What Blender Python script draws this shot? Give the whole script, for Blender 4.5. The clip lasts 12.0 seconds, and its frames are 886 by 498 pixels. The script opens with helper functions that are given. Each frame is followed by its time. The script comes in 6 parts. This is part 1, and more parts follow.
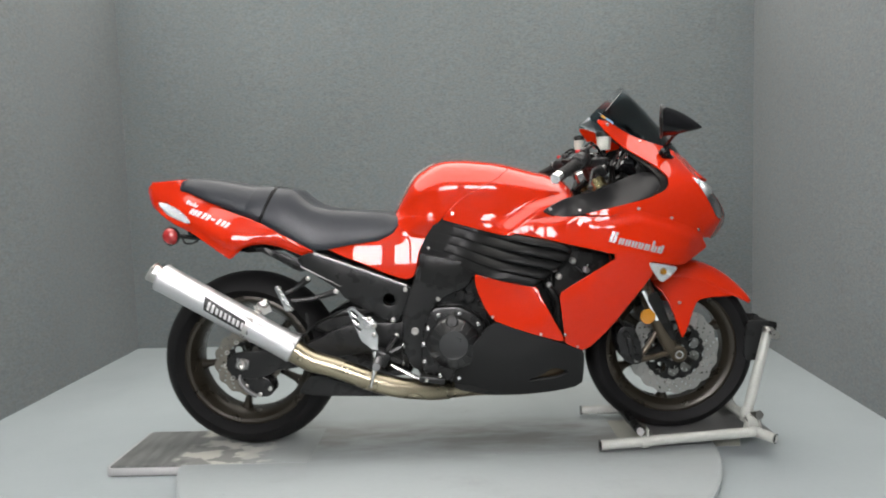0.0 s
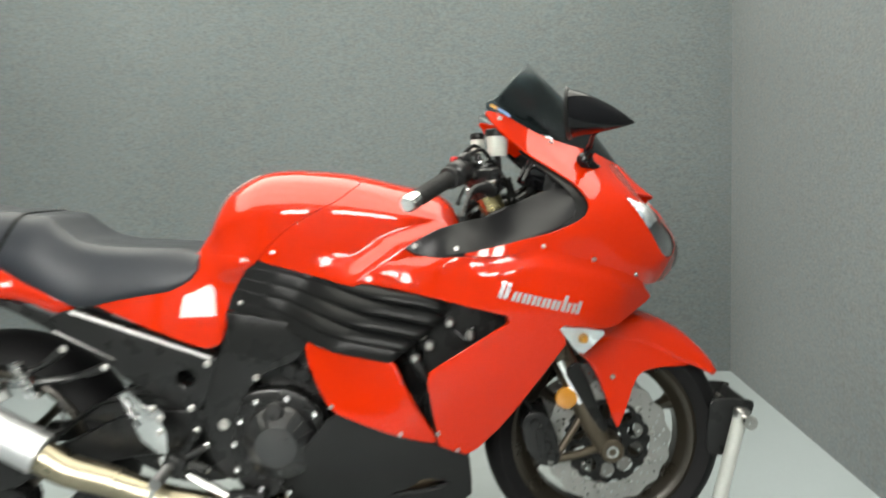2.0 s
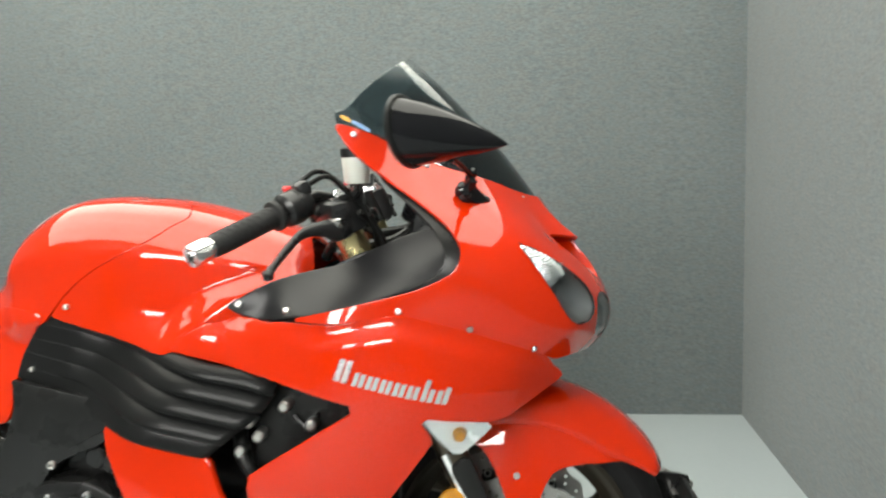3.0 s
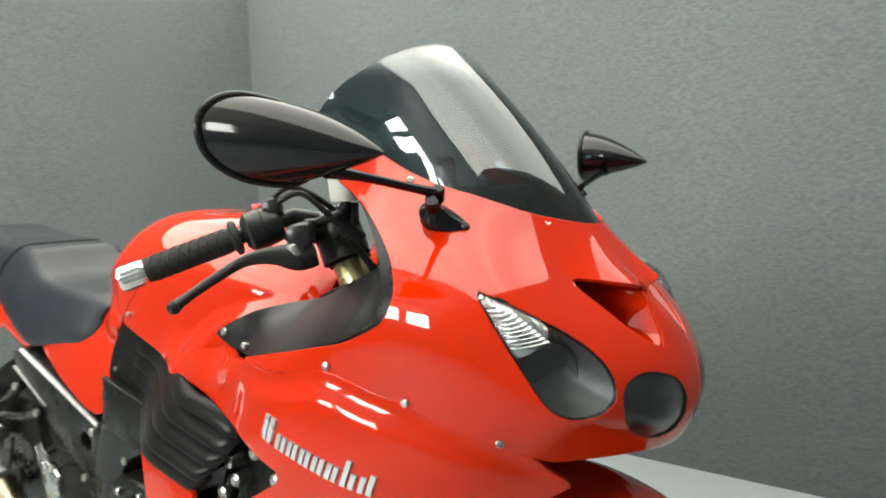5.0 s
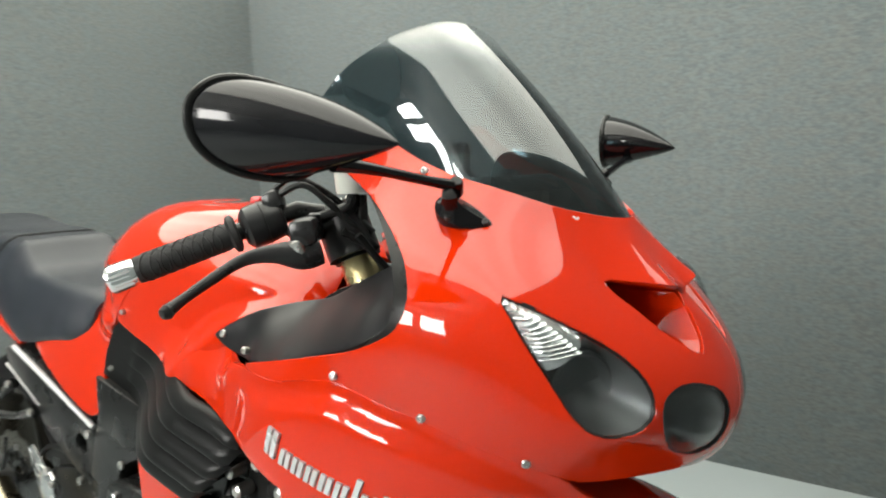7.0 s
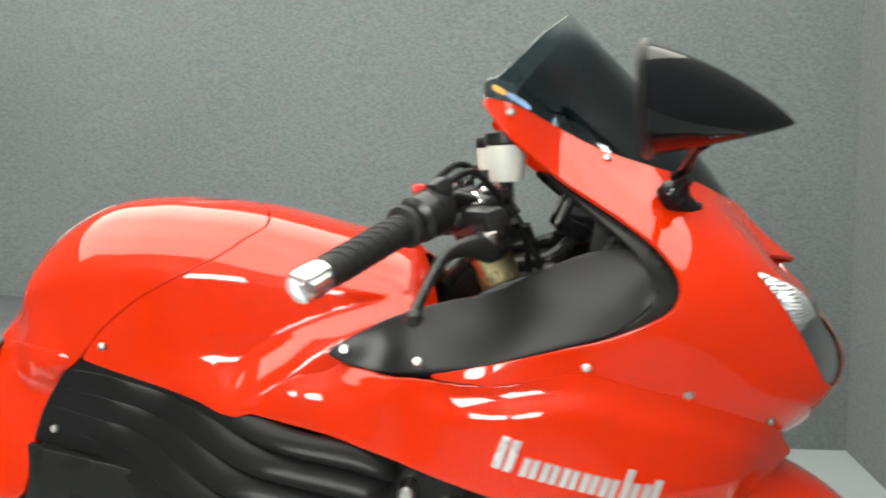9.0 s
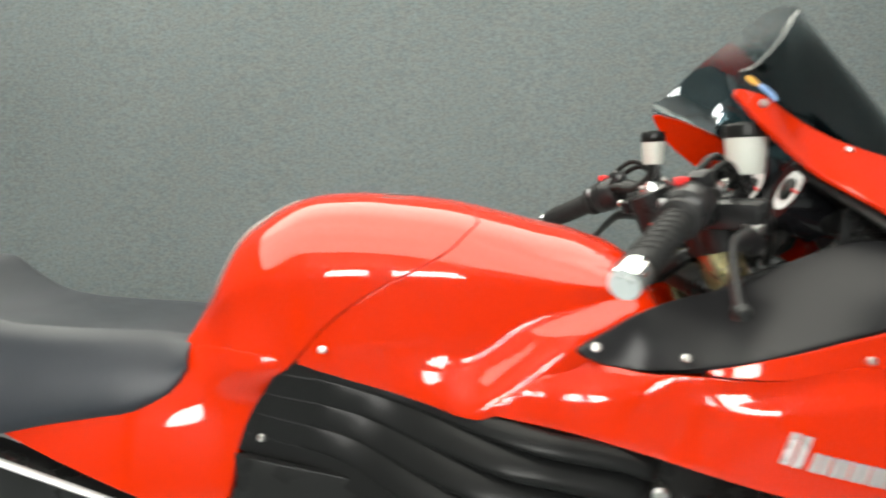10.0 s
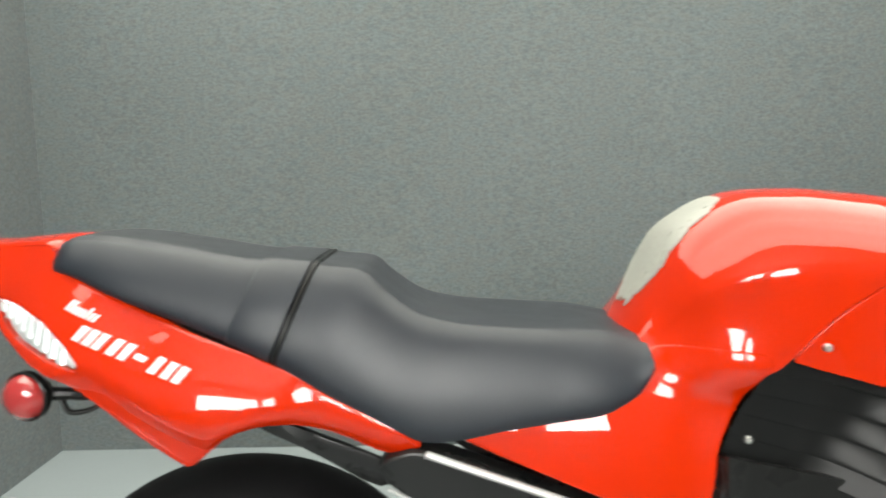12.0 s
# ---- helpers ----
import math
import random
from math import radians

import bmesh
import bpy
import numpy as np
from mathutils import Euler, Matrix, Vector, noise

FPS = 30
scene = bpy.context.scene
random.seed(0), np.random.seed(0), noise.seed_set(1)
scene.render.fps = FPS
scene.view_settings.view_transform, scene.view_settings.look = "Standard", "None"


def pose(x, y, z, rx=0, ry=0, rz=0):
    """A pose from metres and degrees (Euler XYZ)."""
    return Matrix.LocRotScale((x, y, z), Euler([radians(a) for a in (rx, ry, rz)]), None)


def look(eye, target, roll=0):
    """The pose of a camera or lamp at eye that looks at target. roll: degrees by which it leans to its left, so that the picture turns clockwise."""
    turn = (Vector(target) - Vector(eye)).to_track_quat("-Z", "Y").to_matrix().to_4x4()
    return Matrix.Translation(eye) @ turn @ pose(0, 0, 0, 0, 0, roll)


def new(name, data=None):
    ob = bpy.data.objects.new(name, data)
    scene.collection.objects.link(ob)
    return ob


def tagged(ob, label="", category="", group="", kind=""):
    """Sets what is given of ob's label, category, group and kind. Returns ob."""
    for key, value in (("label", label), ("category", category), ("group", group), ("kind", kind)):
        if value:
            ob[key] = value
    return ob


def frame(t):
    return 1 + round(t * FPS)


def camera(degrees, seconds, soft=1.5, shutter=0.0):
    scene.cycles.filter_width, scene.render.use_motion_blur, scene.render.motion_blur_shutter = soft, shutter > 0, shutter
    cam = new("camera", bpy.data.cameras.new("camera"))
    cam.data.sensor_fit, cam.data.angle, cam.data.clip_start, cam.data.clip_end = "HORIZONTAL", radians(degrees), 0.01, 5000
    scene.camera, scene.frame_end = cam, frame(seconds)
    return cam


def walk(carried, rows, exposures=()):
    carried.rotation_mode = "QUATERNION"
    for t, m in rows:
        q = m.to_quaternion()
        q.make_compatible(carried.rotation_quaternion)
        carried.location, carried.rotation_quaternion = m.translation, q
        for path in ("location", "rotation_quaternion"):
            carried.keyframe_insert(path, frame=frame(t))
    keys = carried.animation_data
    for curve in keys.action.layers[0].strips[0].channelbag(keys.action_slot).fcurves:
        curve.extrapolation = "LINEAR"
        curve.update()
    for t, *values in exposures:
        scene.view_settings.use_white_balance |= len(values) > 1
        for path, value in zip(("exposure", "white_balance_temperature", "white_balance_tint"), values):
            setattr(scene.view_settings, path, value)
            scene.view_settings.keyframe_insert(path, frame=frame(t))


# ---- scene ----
cam = camera(64.9, 12.0, soft=2.0, shutter=0.7)
# seconds, place, point looked at, roll
PATH = [
    (0, (0.006, -2.433, 0.893), (-0.046, -0.441, 0.719), -1.8),
    (0.5, (0.002, -2.338, 0.862), (-0.024, -0.345, 0.699), -1.4),
    (1, (0.087, -2.163, 0.898), (0.051, -0.173, 0.701), -1.6),
    (1.5, (0.249, -1.942, 0.938), (0.177, 0.045, 0.724), -2.3),
    (2, (0.374, -1.679, 0.962), (0.344, 0.31, 0.752), -2.2),
    (2.5, (0.544, -1.425, 1.0), (0.482, 0.561, 0.771), -2.0),
    (3, (0.713, -1.275, 1.013), (0.543, 0.706, 0.795), -1.9),
    (3.2, (0.792, -1.216, 1.003), (0.517, 0.756, 0.814), -1.9),
    (4.8, (1.11, -0.86, 1.012), (0.023, 0.81, 0.84), -1.7),
    (5, (1.14, -0.835, 1.014), (-0.027, 0.779, 0.839), -1.8),
    (5.5, (1.186, -0.794, 1.017), (-0.104, 0.724, 0.839), -1.7),
    (6, (1.192, -0.761, 1.019), (-0.144, 0.715, 0.838), -1.8),
    (6.5, (1.16, -0.74, 1.017), (-0.166, 0.746, 0.838), -1.6),
    (6.7, (1.136, -0.749, 1.025), (-0.151, 0.77, 0.829), -1.7),
    (8.3, (0.704, -0.957, 1.015), (0.267, 0.984, 0.809), -1.5),
    (8.5, (0.642, -0.96, 1.003), (0.28, 0.998, 0.818), -1.2),
    (9, (0.484, -0.972, 1.01), (0.284, 1.006, 0.798), -1.3),
    (9.5, (0.317, -0.98, 1.018), (0.222, 1.005, 0.789), -1.4),
    (10, (0.153, -0.969, 1.01), (0.082, 1.018, 0.795), -1.5),
    (10.5, (-0.022, -0.945, 1.027), (-0.052, 1.037, 0.76), -1.7),
    (11, (-0.161, -0.961, 0.996), (-0.216, 1.031, 0.821), -1.8),
    (11.5, (-0.312, -0.954, 1.01), (-0.352, 1.035, 0.81), -1.7),
    (12, (-0.452, -0.952, 1.014), (-0.451, 1.038, 0.809), -1.6),
]
walk(cam, [(t, look(eye, target, roll)) for t, eye, target, roll in PATH],
     exposures=((0.0, 0.06, 6430, 15), (1.0, 0.11, 6460, 13), (2.0, 0.40, 6600, 7), (2.5, 0.47, 6600, 7), (3.2, 0.47, 6600, 7), (5.0, 0.43, 6600, 7), (6.7, 0.42, 6600, 7), (8.5, 0.44, 6600, 7), (10.5, 0.43, 6600, 7), (12.0, 0.38, 6600, 7)))

# ---- light ----
world = bpy.data.worlds.new("world")
world.use_nodes = True
world.node_tree.nodes["Background"].inputs["Color"].default_value = (0.55, 0.6, 0.65, 1)
world.node_tree.nodes["Background"].inputs["Strength"].default_value = 0.15
scene.world = world
scene.view_settings.exposure = 0.0


def strip_light(y, length, power):
    """A long ceiling strip that runs across the hall above the booth."""
    lamp = bpy.data.lights.new("ceiling_strip", "AREA")
    lamp.shape, lamp.size, lamp.size_y, lamp.energy = "RECTANGLE", length, 0.298, power
    lamp.color = (1.0, 0.985, 0.89)
    ob = new("ceiling_strip", lamp)
    ob.matrix_world = pose(-0.3 + 0.0615 * y, y, 3.36, 0, 0, -3.52)
    return ob


for lamp_k in range(14):
    strip_light(-1.00 + 0.30 * lamp_k, 6.6, (27, 31, 26, 30, 25, 28, 21, 19, 22, 24, 22, 24, 22, 24)[lamp_k])

# ---- materials ----
def material(name, base, rough=0.5, metal=0.0, coat=0.0, vary=0.12, scale=18.0, fine=160.0, bump=0.1, spec=0.5, rough_vary=0.08, coat_rough=0.03):
    """A surface with grain at two scales, in metres."""
    m = bpy.data.materials.new(name)
    m.use_nodes = True
    nt = m.node_tree
    n, link = nt.nodes, nt.links.new
    b = n["Principled BSDF"]
    tc = n.new("ShaderNodeTexCoord")
    big = n.new("ShaderNodeTexNoise")
    big.inputs["Scale"].default_value, big.inputs["Detail"].default_value = scale, 4
    small = n.new("ShaderNodeTexNoise")
    small.inputs["Scale"].default_value, small.inputs["Detail"].default_value = fine, 3
    link(tc.outputs["Object"], big.inputs["Vector"])
    link(tc.outputs["Object"], small.inputs["Vector"])
    mix = n.new("ShaderNodeMix")
    mix.data_type = "RGBA"
    mix.inputs["A"].default_value = (*[c * (1 - vary) for c in base], 1)
    mix.inputs["B"].default_value = (*[min(1, c * (1 + vary)) for c in base], 1)
    add = n.new("ShaderNodeMath")
    add.operation = "ADD"
    half = n.new("ShaderNodeMath")
    half.operation = "MULTIPLY"
    half.inputs[1].default_value = 0.5
    link(big.outputs["Fac"], add.inputs[0])
    link(small.outputs["Fac"], add.inputs[1])
    link(add.outputs[0], half.inputs[0])
    link(half.outputs[0], mix.inputs["Factor"])
    link(mix.outputs["Result"], b.inputs["Base Color"])
    rr = n.new("ShaderNodeMapRange")
    rr.inputs["From Min"].default_value, rr.inputs["From Max"].default_value = 0.3, 0.7
    rr.inputs["To Min"].default_value, rr.inputs["To Max"].default_value = max(0.02, rough - rough_vary), min(1, rough + rough_vary)
    link(big.outputs["Fac"], rr.inputs["Value"])
    link(rr.outputs[0], b.inputs["Roughness"])
    b.inputs["Metallic"].default_value = metal
    b.inputs["Coat Weight"].default_value = coat
    b.inputs["Coat Roughness"].default_value = coat_rough
    b.inputs["Specular IOR Level"].default_value = spec
    if bump:
        bp = n.new("ShaderNodeBump")
        bp.inputs["Strength"].default_value, bp.inputs["Distance"].default_value = bump, 0.002
        link(small.outputs["Fac"], bp.inputs["Height"])
        link(bp.outputs["Normal"], b.inputs["Normal"])
    return m


RED = material("red_paint", (0.415, 0.0150, 0.0009), 0.5, coat=1.0, spec=0.0, vary=0.02, fine=900, bump=0.0, rough_vary=0.03)
RED.node_tree.nodes["Principled BSDF"].inputs["Coat IOR"].default_value = 1.42
RED_DARK = material("red_paint_inner", (0.20, 0.007, 0.003), 0.45, vary=0.05, bump=0.02)
BLACK = material("black_plastic", (0.008, 0.0082, 0.008), 0.30, vary=0.2, fine=700, bump=0.08, spec=0.16)
VENT_BLACK = material("vent_black", (0.006, 0.0062, 0.0062), 0.34, vary=0.15, fine=700, bump=0.04, spec=0.125, rough_vary=0.03)
CONTROL_BLACK = material("control_plastic", (0.010, 0.010, 0.0105), 0.33, vary=0.2, fine=600, bump=0.08, spec=0.30)
PAN_BLACK = material("satin_black_panel", (0.009, 0.009, 0.0098), 0.33, vary=0.10, fine=900, bump=0.03, spec=0.19, rough_vary=0.02)
EMBLEM = material("bright_emblem", (0.50, 0.50, 0.50), 0.22, metal=0.55, vary=0.05, bump=0.0)
SATIN = material("satin_black_paint", (0.0095, 0.0098, 0.0098), 0.30, spec=0.25, vary=0.15, bump=0.04)
GLOSS_BLACK = material("gloss_black_shell", (0.006, 0.006, 0.007), 0.5, vary=0.1, coat=0.5, spec=0.0, bump=0.0, rough_vary=0.02, coat_rough=0.09)
CLUTCH_BLACK = material("gloss_black_casting", (0.006, 0.006, 0.0065), 0.35, vary=0.2, coat=1.0, spec=0.3, bump=0.02, coat_rough=0.06)
BELLY_BLACK = material("belly_plastic", (0.0095, 0.0098, 0.0100), 0.42, vary=0.18, scale=6, fine=500, bump=0.08, spec=0.22)
RUBBER = material("tyre_rubber", (0.0065, 0.0065, 0.0068), 0.60, spec=0.13, vary=0.3, scale=9, fine=300, bump=0.25)
GRIP = material("grip_rubber", (0.008, 0.008, 0.008), 0.62, vary=0.2, fine=500, bump=0.3, spec=0.3)
VINYL = material("seat_vinyl", (0.0090, 0.0115, 0.0165), 0.42, spec=0.38, vary=0.12, scale=7, fine=1100, bump=0.16)
BRONZE = material("bronze_wheel_paint", (0.060, 0.048, 0.032), 0.34, metal=0.5, vary=0.25, bump=0.04)
WHEEL_PAINT = material("dark_bronze_wheel_paint", (0.021, 0.0175, 0.012), 0.32, metal=0.4, vary=0.25, bump=0.03)
STEEL = material("brushed_steel", (0.46, 0.45, 0.43), 0.30, metal=1.0, vary=0.12, fine=400, bump=0.05)
DISC = material("brake_disc_steel", (0.33, 0.325, 0.31), 0.36, metal=0.95, vary=0.18, fine=500, bump=0.06)
REAR_DISC = material("browned_disc_steel", (0.17, 0.158, 0.135), 0.40, metal=0.9, vary=0.25, fine=500, bump=0.08)
STRIP = material("brushed_trim", (0.44, 0.44, 0.44), 0.5, metal=0.5, vary=0.05, bump=0.02)
ALU = material("polished_aluminium", (0.56, 0.56, 0.56), 0.22, metal=1.0, vary=0.06, bump=0.03)
MUFFLER = material("muffler_aluminium", (0.50, 0.505, 0.515), 0.46, metal=0.85, vary=0.07, scale=30, fine=600, bump=0.05)
CHROME = material("chrome", (0.86, 0.86, 0.86), 0.08, metal=1.0, vary=0.02, bump=0.0, rough_vary=0.03)
TITAN = material("heat_tinted_pipe", (0.30, 0.265, 0.19), 0.30, metal=1.0, vary=0.28, scale=12, bump=0.04)
BROWN_PIPE = material("burnt_header_pipe", (0.10, 0.075, 0.05), 0.4, metal=0.8, vary=0.3, bump=0.05)
GOLD = material("gold_anodised_tube", (0.50, 0.42, 0.22), 0.25, metal=0.9, vary=0.1, bump=0.0)
DARK_METAL = material("dark_engine_metal", (0.009, 0.009, 0.009), 0.26, metal=0.2, spec=0.35, vary=0.35, bump=0.08)
GREY_METAL = material("grey_cast_metal", (0.22, 0.22, 0.22), 0.42, metal=0.8, vary=0.3, bump=0.1)
AMBER = material("amber_reflector", (0.38, 0.155, 0.006), 0.18, coat=1.0, vary=0.15, fine=350, bump=0.1)
RED_LENS = material("red_lens", (0.30, 0.018, 0.018), 0.16, coat=1.0, vary=0.15, fine=300, bump=0.1)
WHITE_PLASTIC = material("milky_reservoir_plastic", (0.40, 0.41, 0.37), 0.36, vary=0.06, bump=0.02)
DECAL = material("pale_decal", (0.55, 0.55, 0.55), 0.25, coat=0.6, vary=0.03, bump=0.0)
STICKER = material("pale_blue_sticker", (0.25, 0.42, 0.78), 0.2, coat=0.8, vary=0.5, scale=60, bump=0.0)
STICKER_WARM = material("orange_sticker", (0.85, 0.42, 0.08), 0.2, coat=0.8, vary=0.3, scale=60, bump=0.0)
PAD = material("worn_tank_pad", (0.25, 0.25, 0.22), 0.5, vary=0.3, scale=40, bump=0.1)
SWITCH_RED = material("red_switch", (0.55, 0.02, 0.02), 0.4, vary=0.05, bump=0.0)
STAND_PAINT = material("grey_stand_paint", (0.36, 0.37, 0.345), 0.42, vary=0.22, scale=25, bump=0.12)
WORN_WOOD = material("worn_board_paint", (0.25, 0.25, 0.215), 0.5, vary=0.30, scale=9, fine=120, bump=0.15)


def glass(name, tint, rough=0.02, ior=1.45):
    """Thin see-through plastic: a clear part and a glossy part."""
    m = bpy.data.materials.new(name)
    m.use_nodes = True
    nt = m.node_tree
    n, link = nt.nodes, nt.links.new
    n.remove(n["Principled BSDF"])
    clear = n.new("ShaderNodeBsdfTransparent")
    clear.inputs["Color"].default_value = (*tint, 1)
    shine = n.new("ShaderNodeBsdfGlossy")
    shine.inputs["Roughness"].default_value = rough
    noise_tex = n.new("ShaderNodeTexNoise")
    noise_tex.inputs["Scale"].default_value = 6
    ramp = n.new("ShaderNodeMapRange")
    ramp.inputs["To Min"].default_value, ramp.inputs["To Max"].default_value = rough * 0.6, rough * 1.6
    link(noise_tex.outputs["Fac"], ramp.inputs["Value"])
    link(ramp.outputs[0], shine.inputs["Roughness"])
    # gloss that grows towards grazing views
    facing = n.new("ShaderNodeLayerWeight")
    facing.inputs["Blend"].default_value = 0.5
    steep = n.new("ShaderNodeMath")
    steep.operation = "POWER"
    steep.inputs[1].default_value = 5.0
    link(facing.outputs["Facing"], steep.inputs[0])
    share = n.new("ShaderNodeMapRange")
    share.inputs["To Min"].default_value, share.inputs["To Max"].default_value = ((ior - 1) / (ior + 1)) ** 2, 0.9
    link(steep.outputs[0], share.inputs["Value"])
    mix = n.new("ShaderNodeMixShader")
    link(share.outputs[0], mix.inputs[0])
    link(clear.outputs[0], mix.inputs[1])
    link(shine.outputs[0], mix.inputs[2])
    link(mix.outputs[0], n["Material Output"].inputs["Surface"])
    return m


SMOKE = glass("smoked_screen", (0.035, 0.05, 0.055), 0.02, ior=1.75)


def fade_tint(m, z0, z1, low, high):
    """A dye that thins out upwards."""
    n, link = m.node_tree.nodes, m.node_tree.links.new
    tc = n.new("ShaderNodeTexCoord")
    sep = n.new("ShaderNodeSeparateXYZ")
    link(tc.outputs["Object"], sep.inputs[0])
    rng = n.new("ShaderNodeMapRange")
    rng.interpolation_type = "SMOOTHSTEP"
    rng.inputs["From Min"].default_value, rng.inputs["From Max"].default_value = z0, z1
    link(sep.outputs["Z"], rng.inputs["Value"])
    mix = n.new("ShaderNodeMix")
    mix.data_type = "RGBA"
    mix.inputs["A"].default_value, mix.inputs["B"].default_value = (*low, 1), (*high, 1)
    link(rng.outputs[0], mix.inputs["Factor"])
    link(mix.outputs["Result"], n["Transparent BSDF"].inputs["Color"])


fade_tint(SMOKE, 1.150, 1.200, (0.29, 0.365, 0.39), (1.0, 1.0, 1.0))
CLEAR = glass("clear_lens", (0.86, 0.88, 0.88), 0.02)


def wall_cloth():
    m = bpy.data.materials.new("grey_wall_carpet")
    m.use_nodes = True
    nt = m.node_tree
    n, link = nt.nodes, nt.links.new
    b = n["Principled BSDF"]
    tc = n.new("ShaderNodeTexCoord")
    mp = n.new("ShaderNodeMapping")
    mp.inputs["Scale"].default_value = (1.0, 1.0, 2.2)
    link(tc.outputs["Object"], mp.inputs["Vector"])
    flecks = n.new("ShaderNodeTexNoise")
    flecks.inputs["Scale"].default_value, flecks.inputs["Detail"].default_value, flecks.inputs["Roughness"].default_value = 62, 4, 0.65
    link(mp.outputs[0], flecks.inputs["Vector"])
    stain = n.new("ShaderNodeTexNoise")
    stain.inputs["Scale"].default_value, stain.inputs["Detail"].default_value = 1.3, 3
    link(tc.outputs["Object"], stain.inputs["Vector"])
    ramp = n.new("ShaderNodeValToRGB")
    ramp.color_ramp.elements[0].position, ramp.color_ramp.elements[0].color = 0.28, (0.084, 0.096, 0.096, 1)
    ramp.color_ramp.elements[1].position, ramp.color_ramp.elements[1].color = 0.72, (0.142, 0.160, 0.160, 1)
    link(flecks.outputs["Fac"], ramp.inputs["Fac"])
    mix = n.new("ShaderNodeMix")
    mix.data_type, mix.blend_type = "RGBA", "MULTIPLY"
    mix.inputs["Factor"].default_value = 1
    # yarn of two shades, in patches a few centimetres wide
    yarn = n.new("ShaderNodeTexNoise")
    yarn.inputs["Scale"].default_value, yarn.inputs["Detail"].default_value = 22, 2
    link(mp.outputs[0], yarn.inputs["Vector"])
    hue = n.new("ShaderNodeValToRGB")
    hue.color_ramp.elements[0].position, hue.color_ramp.elements[0].color = 0.36, (1.04, 0.995, 0.98, 1)
    hue.color_ramp.elements[1].position, hue.color_ramp.elements[1].color = 0.64, (0.97, 1.0, 1.035, 1)
    link(yarn.outputs["Fac"], hue.inputs["Fac"])
    shade = n.new("ShaderNodeMix")
    shade.data_type, shade.blend_type = "RGBA", "MULTIPLY"
    shade.inputs["Factor"].default_value = 1
    link(ramp.outputs["Color"], shade.inputs["A"])
    link(hue.outputs["Color"], shade.inputs["B"])
    tone = n.new("ShaderNodeMapRange")
    tone.inputs["To Min"].default_value, tone.inputs["To Max"].default_value = 0.88, 1.12
    link(stain.outputs["Fac"], tone.inputs["Value"])
    link(shade.outputs["Result"], mix.inputs["A"])
    link(tone.outputs[0], mix.inputs["B"])
    link(mix.outputs["Result"], b.inputs["Base Color"])
    b.inputs["Roughness"].default_value = 0.95
    b.inputs["Specular IOR Level"].default_value = 0.15
    b.inputs["Sheen Weight"].default_value = 0.15
    bp = n.new("ShaderNodeBump")
    bp.inputs["Strength"].default_value, bp.inputs["Distance"].default_value = 0.3, 0.003
    link(flecks.outputs["Fac"], bp.inputs["Height"])
    link(bp.outputs["Normal"], b.inputs["Normal"])
    return m


CLOTH = wall_cloth()
FLOOR_PAINT = material("pale_grey_floor_paint", (0.285, 0.320, 0.328), 0.42, vary=0.07, scale=2.2, fine=60, bump=0.06)


def track_dirt(m):
    """Brownish scuffs along the line that the tyres roll on, with a few dark spots."""
    nt = m.node_tree
    n, link = nt.nodes, nt.links.new
    base = n["Principled BSDF"].inputs["Base Color"]
    clean = base.links[0].from_socket
    tc = n.new("ShaderNodeTexCoord")
    sep = n.new("ShaderNodeSeparateXYZ")
    link(tc.outputs["Object"], sep.inputs[0])

    def noise(scale, detail, stretch):
        mp = n.new("ShaderNodeMapping")
        mp.inputs["Scale"].default_value = (1.0, stretch, 1.0)
        link(tc.outputs["Object"], mp.inputs["Vector"])
        tex = n.new("ShaderNodeTexNoise")
        tex.inputs["Scale"].default_value, tex.inputs["Detail"].default_value, tex.inputs["Roughness"].default_value = scale, detail, 0.6
        link(mp.outputs[0], tex.inputs["Vector"])
        return tex.outputs["Fac"]

    def span(value, a, b, lo, hi):
        r = n.new("ShaderNodeMapRange")
        r.inputs["From Min"].default_value, r.inputs["From Max"].default_value = a, b
        r.inputs["To Min"].default_value, r.inputs["To Max"].default_value = lo, hi
        link(value, r.inputs["Value"])
        return r.outputs[0]

    def times(a, b, how="MULTIPLY"):
        k = n.new("ShaderNodeMath")
        k.operation = how
        link(a, k.inputs[0])
        link(b, k.inputs[1])
        return k.outputs[0]

    def stain(under, f, colour):
        k = n.new("ShaderNodeMix")
        k.data_type = "RGBA"
        link(f, k.inputs["Factor"])
        link(under, k.inputs["A"])
        k.inputs["B"].default_value = (*colour, 1)
        return k.outputs["Result"]
    band = times(span(sep.outputs["Y"], -.26, -.05, 0, 1), span(sep.outputs["Y"], .10, .22, 1, 0))
    scuff = times(band, span(noise(5.0, 6, 3.5), .38, .60, .25, .85))
    spots = times(span(noise(26, 2, 1.0), .72, .77, 0, .75), span(noise(3, 2, 1.0), .45, .6, 0, 1))
    smears = times(span(noise(2.4, 5, 2.0), .52, .66, 0, .35), span(noise(40, 3, .6), .35, .65, .4, 1))
    c = stain(clean, scuff, (.150, .148, .132))
    c = stain(c, smears, (.20, .212, .205))
    c = stain(c, spots, (.07, .07, .065))
    link(c, base)
    return m


TABLE_PAINT = track_dirt(material("turntable_paint", (0.305, 0.335, 0.338), 0.36, vary=0.08, scale=3.0, fine=70, bump=0.05))
CONCRETE = material("pale_hall_wall", (0.45, 0.45, 0.43), 0.8, vary=0.1, scale=2, bump=0.1)
CEILING = material("white_ceiling", (0.70, 0.70, 0.68), 0.8, vary=0.05, bump=0.1)

# ---- building ----
from mathutils import geometry


